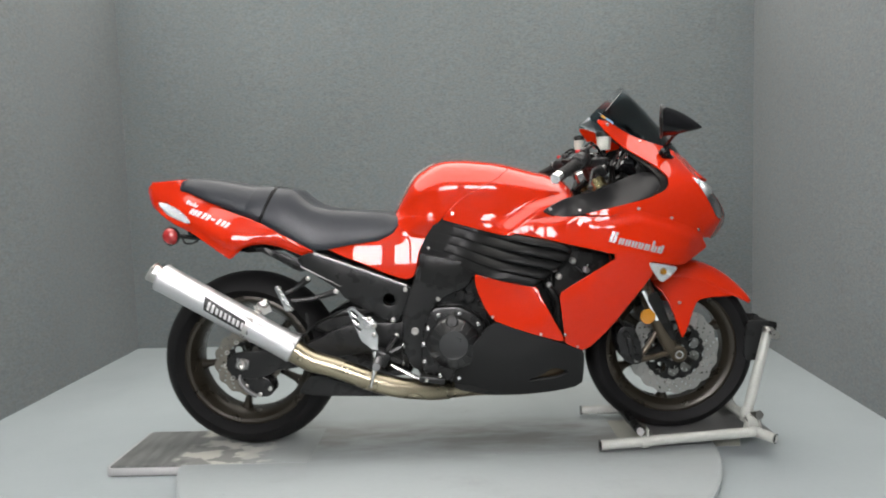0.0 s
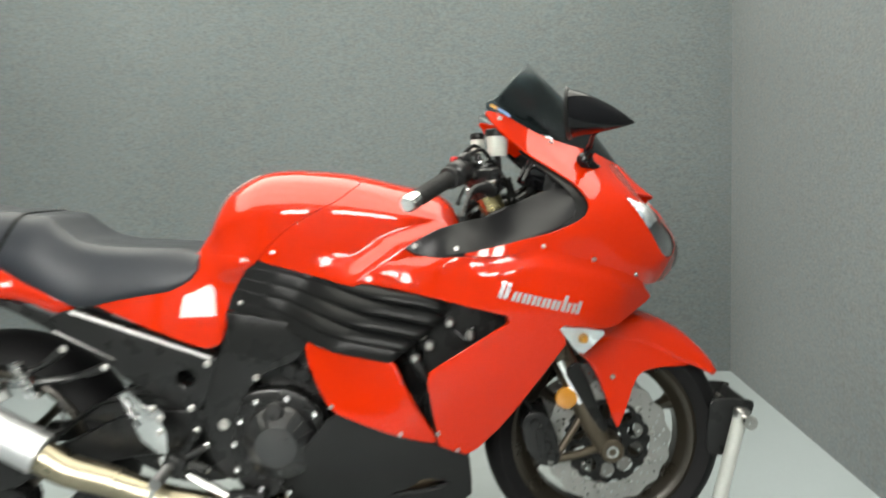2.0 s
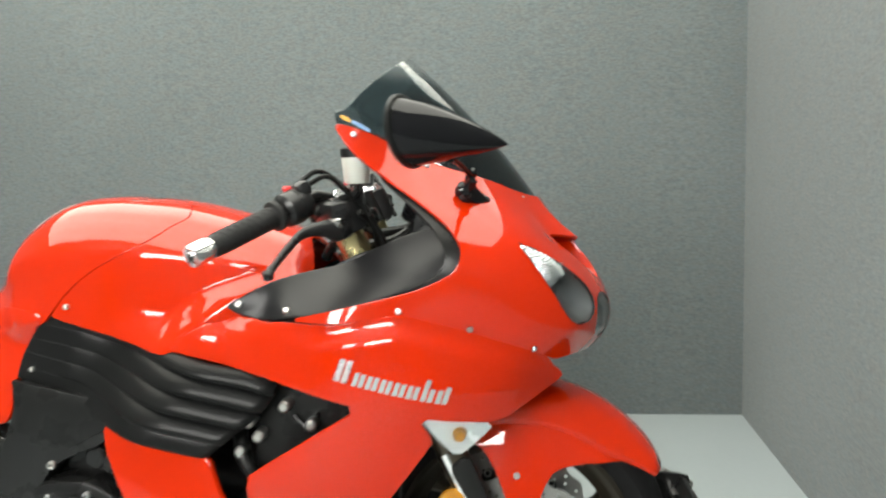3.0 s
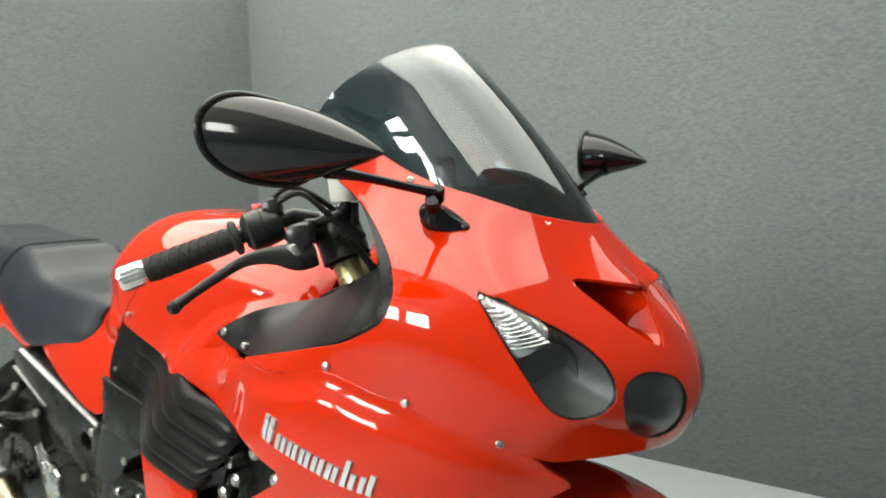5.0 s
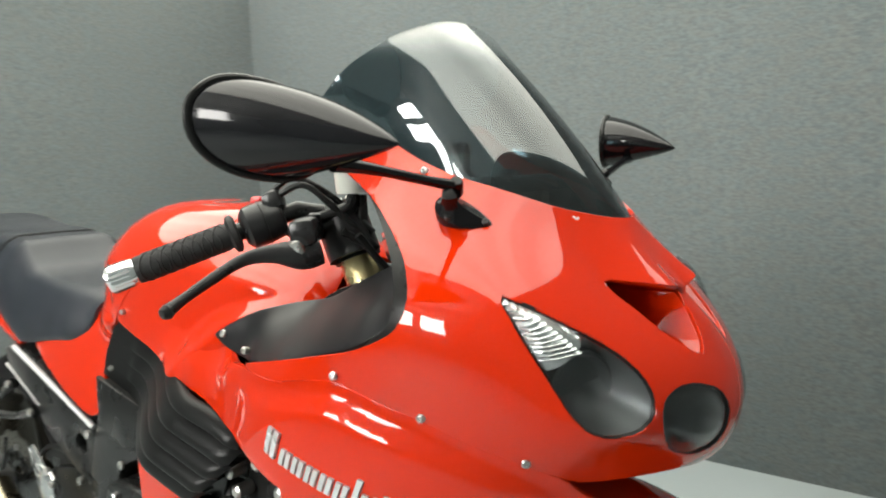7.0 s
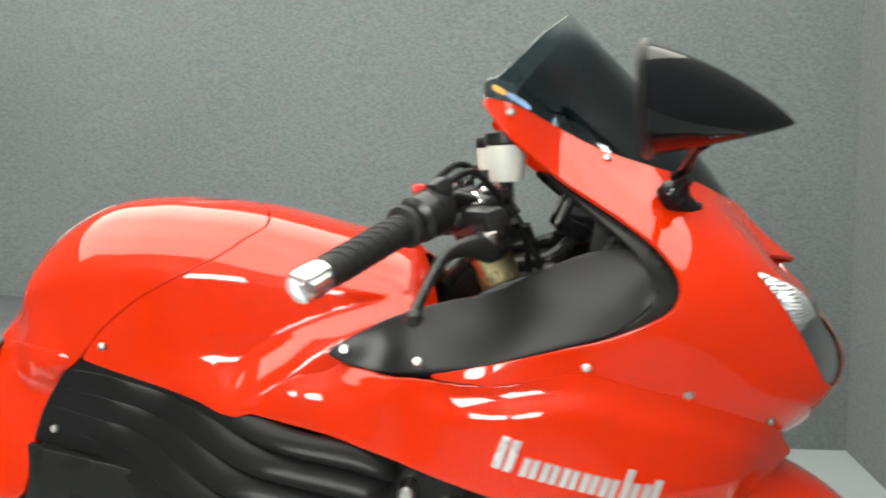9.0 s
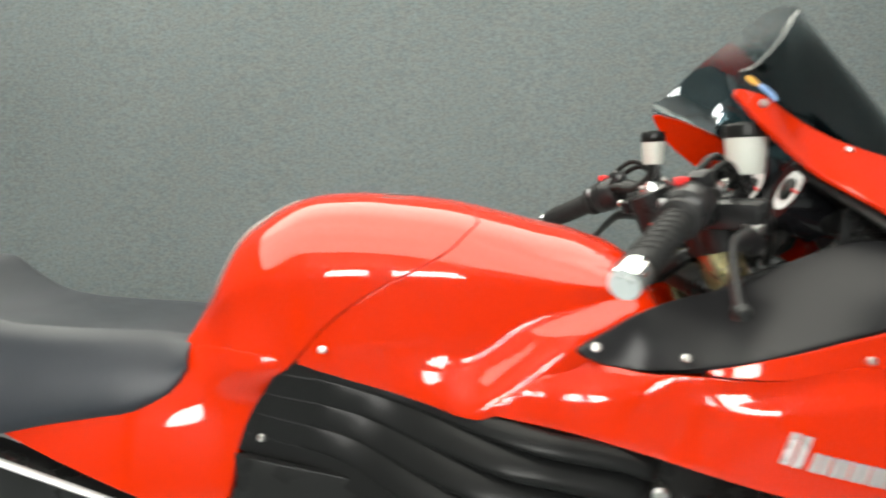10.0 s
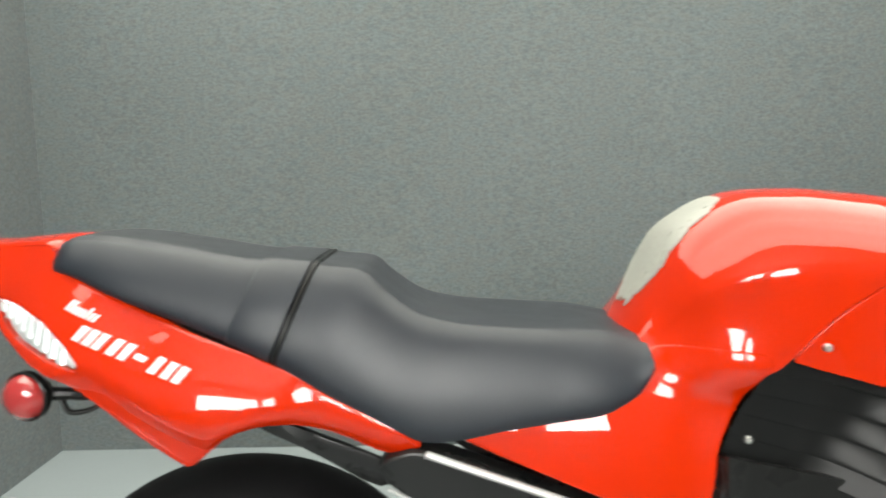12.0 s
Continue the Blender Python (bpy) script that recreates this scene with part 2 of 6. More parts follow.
def link_mesh(name, verts, faces, mat, parent=None, label="", sharp=35):
    me = bpy.data.meshes.new(name)
    me.from_pydata([tuple(v) for v in verts], [], faces)
    me.materials.append(mat)
    me.polygons.foreach_set("use_smooth", [True] * len(me.polygons))
    me.update()
    me.set_sharp_from_angle(angle=radians(sharp))
    ob = new(name, me)
    if parent is not None:
        ob.parent = parent
    if label:
        ob["label"] = label
    return ob


def part(name, bm, mat, parent, label="", sharp=35):
    """One bmesh as one mesh object under a thing or a part."""
    me = bpy.data.meshes.new(name)
    bmesh.ops.recalc_face_normals(bm, faces=bm.faces)
    bm.to_mesh(me)
    bm.free()
    me.materials.append(mat)
    me.polygons.foreach_set("use_smooth", [True] * len(me.polygons))
    me.set_sharp_from_angle(angle=radians(sharp))
    ob = new(name, me)
    if parent is not None:
        ob.parent = parent
    if label:
        ob["label"] = label
    return ob


def rounded(loop, times=2, cut=0.22):
    """Cuts the corners of a closed outline."""
    for _ in range(times):
        out = []
        for i, a in enumerate(loop):
            b = loop[(i + 1) % len(loop)]
            out += [(a[0] + (b[0] - a[0]) * cut, a[1] + (b[1] - a[1]) * cut), (b[0] + (a[0] - b[0]) * cut, b[1] + (a[1] - b[1]) * cut)]
        loop = out
    return loop


def dense(loop, step, su=1.0, sv=1.0, closed=True):
    out = []
    n = len(loop)
    for i in range(n if closed else n - 1):
        a, b = loop[i], loop[(i + 1) % n]
        k = max(1, int(math.hypot((b[0] - a[0]) * su, (b[1] - a[1]) * sv) / step))
        out += [(a[0] + (b[0] - a[0]) * j / k, a[1] + (b[1] - a[1]) * j / k) for j in range(k)]
    return out


def glide(points, steps=8, closed=False):
    """A smooth line through points of any dimension."""
    p = [np.array(q, float) for q in points]
    n = len(p)
    out = []
    for i in range(n if closed else n - 1):
        if closed:
            a, b, c, d = p[i - 1], p[i], p[(i + 1) % n], p[(i + 2) % n]
        else:
            a, b, c, d = p[max(i - 1, 0)], p[i], p[i + 1], p[min(i + 2, n - 1)]
        for j in range(steps):
            t = j / steps
            out.append(0.5 * (2 * b + (c - a) * t + (2 * a - 5 * b + 4 * c - d) * t * t + (3 * b - a - 3 * c + d) * t ** 3))
    if not closed:
        out.append(p[-1])
    return out


def inside(x, y, loop):
    odd = False
    j = len(loop) - 1
    for i in range(len(loop)):
        xi, yi = loop[i]
        xj, yj = loop[j]
        if (yi > y) != (yj > y) and x < (xj - xi) * (y - yi) / (yj - yi) + xi:
            odd = not odd
        j = i
    return odd


def fill(loops, step, rim):
    """Triangles inside the first loop and outside the others, with a row of points a rim's width inside each edge. Returns points, triangles, loops of indices, distances."""
    pts, loop_ids, edges = [], [], []
    for lp in loops:
        s = len(pts)
        pts += lp
        ids = list(range(s, s + len(lp)))
        loop_ids.append(ids)
        edges += [(ids[i], ids[(i + 1) % len(ids)]) for i in range(len(ids))]
    seg_a = np.array([pts[e[0]] for e in edges])
    seg_b = np.array([pts[e[1]] for e in edges])
    seg_d = seg_b - seg_a
    seg_l = np.maximum((seg_d ** 2).sum(1), 1e-14)

    def gap(x, y):
        q = np.array((x, y))
        t = np.clip(((q - seg_a) * seg_d).sum(1) / seg_l, 0, 1)
        return float(np.min(np.linalg.norm(seg_a + seg_d * t[:, None] - q, axis=1)))

    def within(x, y):
        return inside(x, y, loops[0]) and not any(inside(x, y, h) for h in loops[1:])
    extra = []
    if rim > 0:
        for lp in loops:
            m = len(lp)
            for i in range(m):
                a, b, c = np.array(lp[i - 1]), np.array(lp[i]), np.array(lp[(i + 1) % m])
                t = c - a
                ln = np.hypot(*t)
                if ln < 1e-9:
                    continue
                nrm = np.array((-t[1], t[0])) / ln
                for f in (0.35, 1.0):
                    for s in (1, -1):
                        q = b + nrm * s * rim * f
                        if within(*q) and gap(*q) > rim * f * 0.8:
                            extra.append(tuple(q))
    lo, hi = np.min(loops[0], axis=0), np.max(loops[0], axis=0)
    row, y = 0, lo[1] + step * 0.5
    while y < hi[1]:
        x = lo[0] + step * (0.5 if row % 2 else 0.0)
        while x < hi[0]:
            if within(x, y) and gap(x, y) > max(rim * 1.5, step * 0.45):
                extra.append((x, y))
            x += step
        y += step * 0.87
        row += 1
    allp = [Vector(q) for q in pts + extra]
    v, _, f, orig, _, _ = geometry.delaunay_2d_cdt(allp, edges, [], 1, 1e-7)
    back = {}
    for k, o in enumerate(orig):
        for q in o:
            back[q] = k
    tris = []
    for t in f:
        cx, cy = sum(v[k][0] for k in t) / len(t), sum(v[k][1] for k in t) / len(t)
        if within(cx, cy):
            tris.append(tuple(t))
    pv = [(q[0], q[1]) for q in v]
    return pv, tris, [[back[k] for k in ids] for ids in loop_ids], [gap(*q) for q in pv]


def smooth_skin(ob, shade, count):
    """Lays the surface's own normals on its outer faces."""
    me = ob.data
    none = Vector((0, 0, 0))
    out = []
    for poly in me.polygons:
        out += [shade[v] if poly.index < count else none for v in poly.vertices]
    me.normals_split_custom_set(out)


def shell(name, loop, surface, mat, parent, label="", holes=(), thick=0.004, rim=0.004, step=0.018, su=1.0, sv=1.0, ref=(0.3, 0, 0.7), mirror=False, soften=2, lift=None):
    """A panel cut out of a surface by an outline in its own two numbers (su, sv: metres a unit), rounded at the edges, with thickness."""
    scaled = [[(q[0] * su, q[1] * sv) for q in rounded(list(h), soften)] if soften else [(q[0] * su, q[1] * sv) for q in h] for h in (loop, *holes)]
    scaled = [dense(h, step * 0.6) for h in scaled]
    pv, tris, ids, gaps = fill(scaled, step, rim)
    front, rear, shade = [], [], []
    centre = Vector(ref)
    h = 1e-3
    for (a, b), g in zip(pv, gaps):
        u, v = a / su, b / sv
        p = Vector(surface(u, v))
        pu = Vector(surface(u + h / su, v)) - Vector(surface(u - h / su, v))
        pw = Vector(surface(u, v + h / sv)) - Vector(surface(u, v - h / sv))
        nrm = pu.cross(pw)
        nrm = nrm.normalized() if nrm.length > 1e-12 else Vector((0, 0, 1))
        if nrm.dot(p - centre) < 0:
            nrm = -nrm
        d = 0.0
        if rim > 0 and g < rim:
            d = rim * (1 - math.sqrt(max(0, 1 - (1 - g / rim) ** 2)))
        if lift:
            d -= lift(u, v)
        front.append(p - nrm * d)
        level = g > rim * .98 and (lift is None or abs(lift(u, v)) + abs(lift(u + .006 / su, v)) + abs(lift(u - .006 / su, v)) + abs(lift(u, v + .006 / sv)) + abs(lift(u, v - .006 / sv)) < 1e-5)
        shade.append(nrm if level else Vector((0, 0, 0)))
        rear.append(p - nrm * (max(d, 0) * 0.3 + thick + rim))
    n = len(front)
    flip = sum((front[b] - front[a]).cross(front[c] - front[a]).dot(front[a] - centre) for a, b, c in (t[:3] for t in tris)) < 0
    faces = [t[::-1] if flip else t for t in tris]
    faces += [tuple(k + n for k in t[::-1]) for t in faces]
    edge_count = {}
    for t in faces[:len(tris)]:
        for i in range(len(t)):
            edge_count[(t[i], t[(i + 1) % len(t)])] = 1
    for (i, j) in list(edge_count):
        if (j, i) not in edge_count:
            faces.append((j, i, i + n, j + n))
    verts = front + rear
    ob = link_mesh(name, verts, faces, mat, parent, label)
    smooth_skin(ob, shade, len(tris))
    if mirror:
        twin = link_mesh(name, [(p.x, -p.y, p.z) for p in verts], [f[::-1] for f in faces], mat, parent, label)
        smooth_skin(twin, [Vector((q.x, -q.y, q.z)) for q in shade], len(tris))
        return ob, twin
    return ob


def plate(name, loop, y0, y1, mat, parent, label="", holes=(), rim=0.002, soften=1, step=0.03, frame_m=None, mirror=False):
    """A flat piece in the x-z plane from y0 (outer) to y1, with softened edges, laid by frame_m if it is given."""
    loops = [rounded(list(h), soften) if soften else list(h) for h in (loop, *holes)]
    loops = [dense(h, step) for h in loops]
    pv, tris, ids, gaps = fill(loops, step * 1.6, rim)
    s = 1 if y1 > y0 else -1
    verts = [Vector((p[0], y0 + s * (rim * (1 - math.sqrt(max(0, 1 - (1 - g / rim) ** 2))) if rim and g < rim else 0), p[1])) for p, g in zip(pv, gaps)]
    verts += [Vector((p[0], y1, p[1])) for p in pv]
    n = len(pv)
    bm = bmesh.new()
    vs = [bm.verts.new(frame_m @ v if frame_m else v) for v in verts]
    seen = {}
    for t in tris:
        for q in (t, tuple(k + n for k in t[::-1])):
            try:
                bm.faces.new([vs[k] for k in q])
            except ValueError:
                pass
        for i in range(len(t)):
            seen[(t[i], t[(i + 1) % len(t)])] = 1
    for (i, j) in list(seen):
        if (j, i) not in seen:
            try:
                bm.faces.new([vs[j], vs[i], vs[i + n], vs[j + n]])
            except ValueError:
                pass
    ob = part(name, bm, mat, parent, label)
    if mirror:
        bm2 = bmesh.new()
        bm2.from_mesh(ob.data)
        for v in bm2.verts:
            v.co.y = -v.co.y
        return ob, part(name, bm2, mat, parent, label)
    return ob


def rings(name, ring_list, mat, parent, label="", closed=True, caps=True, sharp=35):
    """A skin over rings of points."""
    bm = bmesh.new()
    rows = [[bm.verts.new(Vector(p)) for p in r] for r in ring_list]
    m = len(rows[0])
    for a, b in zip(rows[:-1], rows[1:]):
        for i in range(m if closed else m - 1):
            j = (i + 1) % m
            bm.faces.new((a[i], a[j], b[j], b[i]))
    if caps and closed:
        bm.faces.new(rows[0][::-1])
        bm.faces.new(rows[-1])
    return part(name, bm, mat, parent, label, sharp)


def pipe(name, points, radius, mat, parent, label="", sides=14, steps=6, smooth=True, caps=True, flat=1.0):
    """A round bar or hose along points; radius: a number, or one for each point."""
    rad = list(radius) if hasattr(radius, "__len__") else [radius] * len(points)
    rows = [(*p, r) for p, r in zip(points, rad)]
    path = glide(rows, steps) if smooth and len(points) > 2 else [np.array(r, float) for r in rows]
    pos = [Vector(q[:3]) for q in path]
    up = Vector((0, 0, 1))
    first = (pos[1] - pos[0]).normalized()
    side = first.cross(up if abs(first.dot(up)) < 0.95 else Vector((0, 1, 0))).normalized()
    out = []
    for i, p in enumerate(pos):
        t = (pos[min(i + 1, len(pos) - 1)] - pos[max(i - 1, 0)]).normalized()
        side = (side - t * side.dot(t)).normalized()
        other = t.cross(side)
        r = path[i][3]
        out.append([p + side * r * math.cos(2 * math.pi * k / sides) + other * r * flat * math.sin(2 * math.pi * k / sides) for k in range(sides)])
    return rings(name, out, mat, parent, label, caps=caps)


def lathe(name, profile, origin, axis, mat, parent, label="", sides=32, closed=False, sharp=35):
    """Turns rows of (distance along the axis, radius) about an axis through origin."""
    ax = Vector(axis).normalized()
    u = ax.orthogonal().normalized()
    w = ax.cross(u)
    o = Vector(origin)
    bm = bmesh.new()
    rows = []
    for d, r in profile:
        if r < 1e-6:
            rows.append([bm.verts.new(o + ax * d)])
        else:
            rows.append([bm.verts.new(o + ax * d + (u * math.cos(2 * math.pi * k / sides) + w * math.sin(2 * math.pi * k / sides)) * r) for k in range(sides)])
    pairs = list(zip(rows[:-1], rows[1:])) + ([(rows[-1], rows[0])] if closed else [])
    for a, b in pairs:
        for i in range(sides):
            j = (i + 1) % sides
            if len(a) == 1 and len(b) == 1:
                continue
            if len(a) == 1:
                bm.faces.new((a[0], b[j], b[i]))
            elif len(b) == 1:
                bm.faces.new((a[i], a[j], b[0]))
            else:
                bm.faces.new((a[i], a[j], b[j], b[i]))
    return part(name, bm, mat, parent, label, sharp)


def block(name, size, m, mat, parent, label="", bevel=0.003, taper=1.0):
    """A box of a size at a pose, bevelled."""
    bm = bmesh.new()
    bmesh.ops.create_cube(bm, size=1)
    for v in bm.verts:
        k = taper if v.co.z > 0 else 1.0
        v.co = Vector((v.co.x * size[0] * k, v.co.y * size[1] * k, v.co.z * size[2]))
    if bevel:
        bmesh.ops.bevel(bm, geom=bm.edges[:], offset=bevel, segments=2, profile=0.5, affect="EDGES")
    bmesh.ops.transform(bm, matrix=m, verts=bm.verts)
    return part(name, bm, mat, parent, label)


def ring2(cx, cy, r, n=24, wave=0.0, count=0, ry=None):
    return [(cx + (r + wave * math.sin(count * 2 * math.pi * k / n)) * math.cos(2 * math.pi * k / n),
             cy + ((ry or r) + wave * math.sin(count * 2 * math.pi * k / n)) * math.sin(2 * math.pi * k / n)) for k in range(n)]


def screw(parent, place, normal, r=0.007, mat=None, name="screw"):
    return lathe(name, [(-0.006, r * .9), (0.000, r), (0.0015, r), (0.0028, r * .75), (0.0030, r * .45), (0.0012, r * .40), (0.0012, 0)], place, normal, mat or STEEL, parent, sides=12)

# ---- the booth ----
ROOM = pose(0, 0, 0, 0, 0, -3.52)
FLOOR_Z, WALL_Y, LEFT_X, RIGHT_X, FRONT_Y, HIGH = -0.032, 1.681, -2.05, 1.64, -4.6, 2.35


def wall_block(name, x0, x1, y0, y1, z0, z1, mat, label, category="wall", turn=ROOM):
    bm = bmesh.new()
    bmesh.ops.create_cube(bm, size=1)
    for v in bm.verts:
        v.co = Vector((x0 + (x1 - x0) * (v.co.x + .5), y0 + (y1 - y0) * (v.co.y + .5), z0 + (z1 - z0) * (v.co.z + .5)))
    bmesh.ops.transform(bm, matrix=turn, verts=bm.verts)
    return tagged(part(name, bm, mat, None), label, category, kind="structure")


wall_block("floor", -6, 6, -6, 6, FLOOR_Z - .1, FLOOR_Z, FLOOR_PAINT, "pale grey painted concrete floor with a soft sheen", "floor")
wall_block("wall_north", LEFT_X - .12, RIGHT_X + .12, WALL_Y, WALL_Y + .12, FLOOR_Z, HIGH, CLOTH, "back wall lined with speckled grey carpet", "wall", turn=pose(0, 0, 0, 0, 0, -1.8))


def side_wall(name, corner, slope, outward, label):
    """A wall from the back corner to the front, by its lean in plan."""
    bm = bmesh.new()
    a, b = Vector((corner[0], corner[1], 0)), Vector((corner[0] + slope * 6.4, corner[1] - 6.4, 0))
    off = Vector((.12 * outward, 0, 0))
    lo, hi = Vector((0, 0, FLOOR_Z)), Vector((0, 0, HIGH))
    v = [bm.verts.new(p) for p in (a + lo, b + lo, b + off + lo, a + off + lo, a + hi, b + hi, b + off + hi, a + off + hi)]
    for f in ((0, 1, 2, 3), (4, 5, 6, 7), (0, 1, 5, 4), (1, 2, 6, 5), (2, 3, 7, 6), (3, 0, 4, 7)):
        bm.faces.new([v[k] for k in f])
    return tagged(part(name, bm, CLOTH, None), label, "wall", kind="structure")


side_wall("wall_west", (-1.995, 1.745), .0157, -1, "side wall lined with speckled grey carpet behind the tail")
side_wall("wall_east", (1.692, 1.629), -.066, 1, "side wall lined with speckled grey carpet beyond the front wheel")
wall_block("wall_south", -1.74, 1.68, FRONT_Y - .12, FRONT_Y - .003, FLOOR_Z, HIGH, CLOTH, "plain grey wall that closes the booth", "wall")
# the hall round the booth
wall_block("ceiling", -6, 6, -6, 6, 3.4, 3.5, CEILING, "plain white hall ceiling with strip lights", "ceiling")
for hall_name, hall in (("hall_wall_north", (-6, 6, 5.9, 6)), ("hall_wall_south", (-6, 6, -6, -5.9)), ("hall_wall_west", (-6, -5.9, -5.9, 5.9)), ("hall_wall_east", (5.9, 6, -5.9, 5.9))):
    wall_block(hall_name, *hall, FLOOR_Z, 3.397, CONCRETE, "plain pale wall that closes the hall", "wall")


def light_panel(x, z, w, h, y, strength):
    thing = new("light_panel")
    thing.matrix_world = ROOM @ pose(x, y, z)
    tagged(thing, "upright white light panel in a thin grey frame", "light panel", group="light panels behind the camera")
    m = bpy.data.materials.get("lit_diffuser")
    if not m:
        m = bpy.data.materials.new("lit_diffuser")
        m.use_nodes = True
        b = m.node_tree.nodes["Principled BSDF"]
        b.inputs["Base Color"].default_value = (.85, .85, .85, 1)
        b.inputs["Emission Color"].default_value = (1, .985, .96, 1)
        b.inputs["Emission Strength"].default_value = strength
    block("diffuser", (w, .02, h), pose(0, 0, 0), m, thing, "white lit diffuser", bevel=.004)
    for k in (-1, 1):
        block("frame_side", (.03, .04, h + .06), pose(k * (w / 2 + .016), 0, 0), STAND_PAINT, thing)
        block("frame_rail", (w, .04, .03), pose(0, 0, k * (h / 2 + .016)), STAND_PAINT, thing)
        block("foot", (.05, .5, .03), pose(k * (w / 2 + .016), 0, -z + FLOOR_Z + .016), STAND_PAINT, thing)
        block("leg", (.03, .03, z - h / 2 - FLOOR_Z - .06), pose(k * (w / 2 + .016), 0, (-z + FLOOR_Z - h / 2) / 2), STAND_PAINT, thing)
    return thing


light_panel(-0.80, 1.95, 0.80, 1.10, -3.5, 28.0)
light_panel(0.35, 1.95, 0.80, 1.10, -3.5, 28.0)


# ---- turntable, board and wheel chock ----
def build_turntable():
    thing = new("turntable")
    thing.matrix_world = pose(-.06, 0, FLOOR_Z)
    lathe("deck", [(.025, 0), (.025, .906), (.031, .911), (.0335, .910), (.0355, .902), (.0355, 0)], (0, 0, 0), (0, 0, 1), TABLE_PAINT, thing, sides=96)
    lathe("edge_band", [(.0, .89), (.004, .910), (.010, .915), (.0295, .915), (.0305, .912), (.0305, .89)], (0, 0, 0), (0, 0, 1), TABLE_PAINT, thing, sides=96)
    return tagged(thing, "round pale grey painted turntable low on the floor", "turntable")


def build_board():
    m = bpy.data.materials.new("worn_board")
    m.use_nodes = True
    nt = m.node_tree
    n, link = nt.nodes, nt.links.new
    b = n["Principled BSDF"]
    tc = n.new("ShaderNodeTexCoord")
    sep = n.new("ShaderNodeSeparateXYZ")
    link(tc.outputs["Object"], sep.inputs[0])

    def noise(scale, detail, stretch=1.0):
        mp = n.new("ShaderNodeMapping")
        mp.inputs["Scale"].default_value = (1.0, stretch, 1.0)
        link(tc.outputs["Object"], mp.inputs["Vector"])
        tex = n.new("ShaderNodeTexNoise")
        tex.inputs["Scale"].default_value, tex.inputs["Detail"].default_value = scale, detail
        link(mp.outputs[0], tex.inputs["Vector"])
        return tex.outputs["Fac"]

    def ramp(value, p0, c0, p1, c1):
        r = n.new("ShaderNodeValToRGB")
        r.color_ramp.elements[0].position, r.color_ramp.elements[0].color = p0, (*c0, 1)
        r.color_ramp.elements[1].position, r.color_ramp.elements[1].color = p1, (*c1, 1)
        link(value, r.inputs["Fac"])
        return r.outputs["Color"]

    def blend(f, c0, c1):
        k = n.new("ShaderNodeMix")
        k.data_type = "RGBA"
        link(f, k.inputs["Factor"])
        link(c0, k.inputs["A"])
        link(c1, k.inputs["B"])
        return k.outputs["Result"]

    def zone(x0, x1, rag):
        """1 past x1, 0 before x0, with a ragged edge."""
        add = n.new("ShaderNodeMath")
        add.operation = "MULTIPLY_ADD"
        link(noise(9, 2), add.inputs[0])
        add.inputs[1].default_value = rag
        link(sep.outputs["X"], add.inputs[2])
        r = n.new("ShaderNodeMapRange")
        r.inputs["From Min"].default_value, r.inputs["From Max"].default_value = x0 + rag / 2, x1 + rag / 2
        link(add.outputs[0], r.inputs["Value"])
        return r.outputs[0]
    paint = ramp(noise(3.0, 5), 0.35, (0.225, 0.240, 0.232), 0.62, (0.285, 0.310, 0.312))
    bare = ramp(noise(30, 5, 0.25), 0.35, (0.09, 0.093, 0.09), 0.65, (0.18, 0.186, 0.18))
    chalk = ramp(noise(13, 5, 1.5), 0.47, (0.20, 0.205, 0.195), 0.53, (0.48, 0.475, 0.43))
    worn = blend(zone(-0.66, -0.76, 0.30), paint, chalk)
    worn = blend(zone(-0.93, -0.97, 0.22), worn, bare)
    link(worn, b.inputs["Base Color"])
    b.inputs["Roughness"].default_value = 0.40
    bm = bmesh.new()
    bmesh.ops.create_cube(bm, size=1)
    for v in bm.verts:
        v.co = Vector((-1.185 + .665 * (v.co.x + .5), -.21 + .33 * (v.co.y + .5), .0052 + .040 * (v.co.z - .5)))
    bmesh.ops.bevel(bm, geom=bm.edges[:], offset=.004, segments=2, profile=.5, affect="EDGES")
    board = part("riding_board", bm, m, None)
    tagged(board, "low grey painted board with worn, chipped end under the rear wheel", "board")
    trim = block("end_trim", (.012, .332, .034), pose(-1.189, -.045, -.014), STRIP, board, "thin bright metal edging")
    block("side_trim", (.32, .006, .026), pose(-1.028, -.2135, -.014), STRIP, board, "thin bright metal edging")
    return board


turntable = build_turntable()
build_board()
chock_board = block("chock_board", (.42, .19, .038), pose(.745, .035, -.0125), WORN_WOOD, None, bevel=.003)
tagged(chock_board, "low worn brownish grey board under the wheel chock", "board")


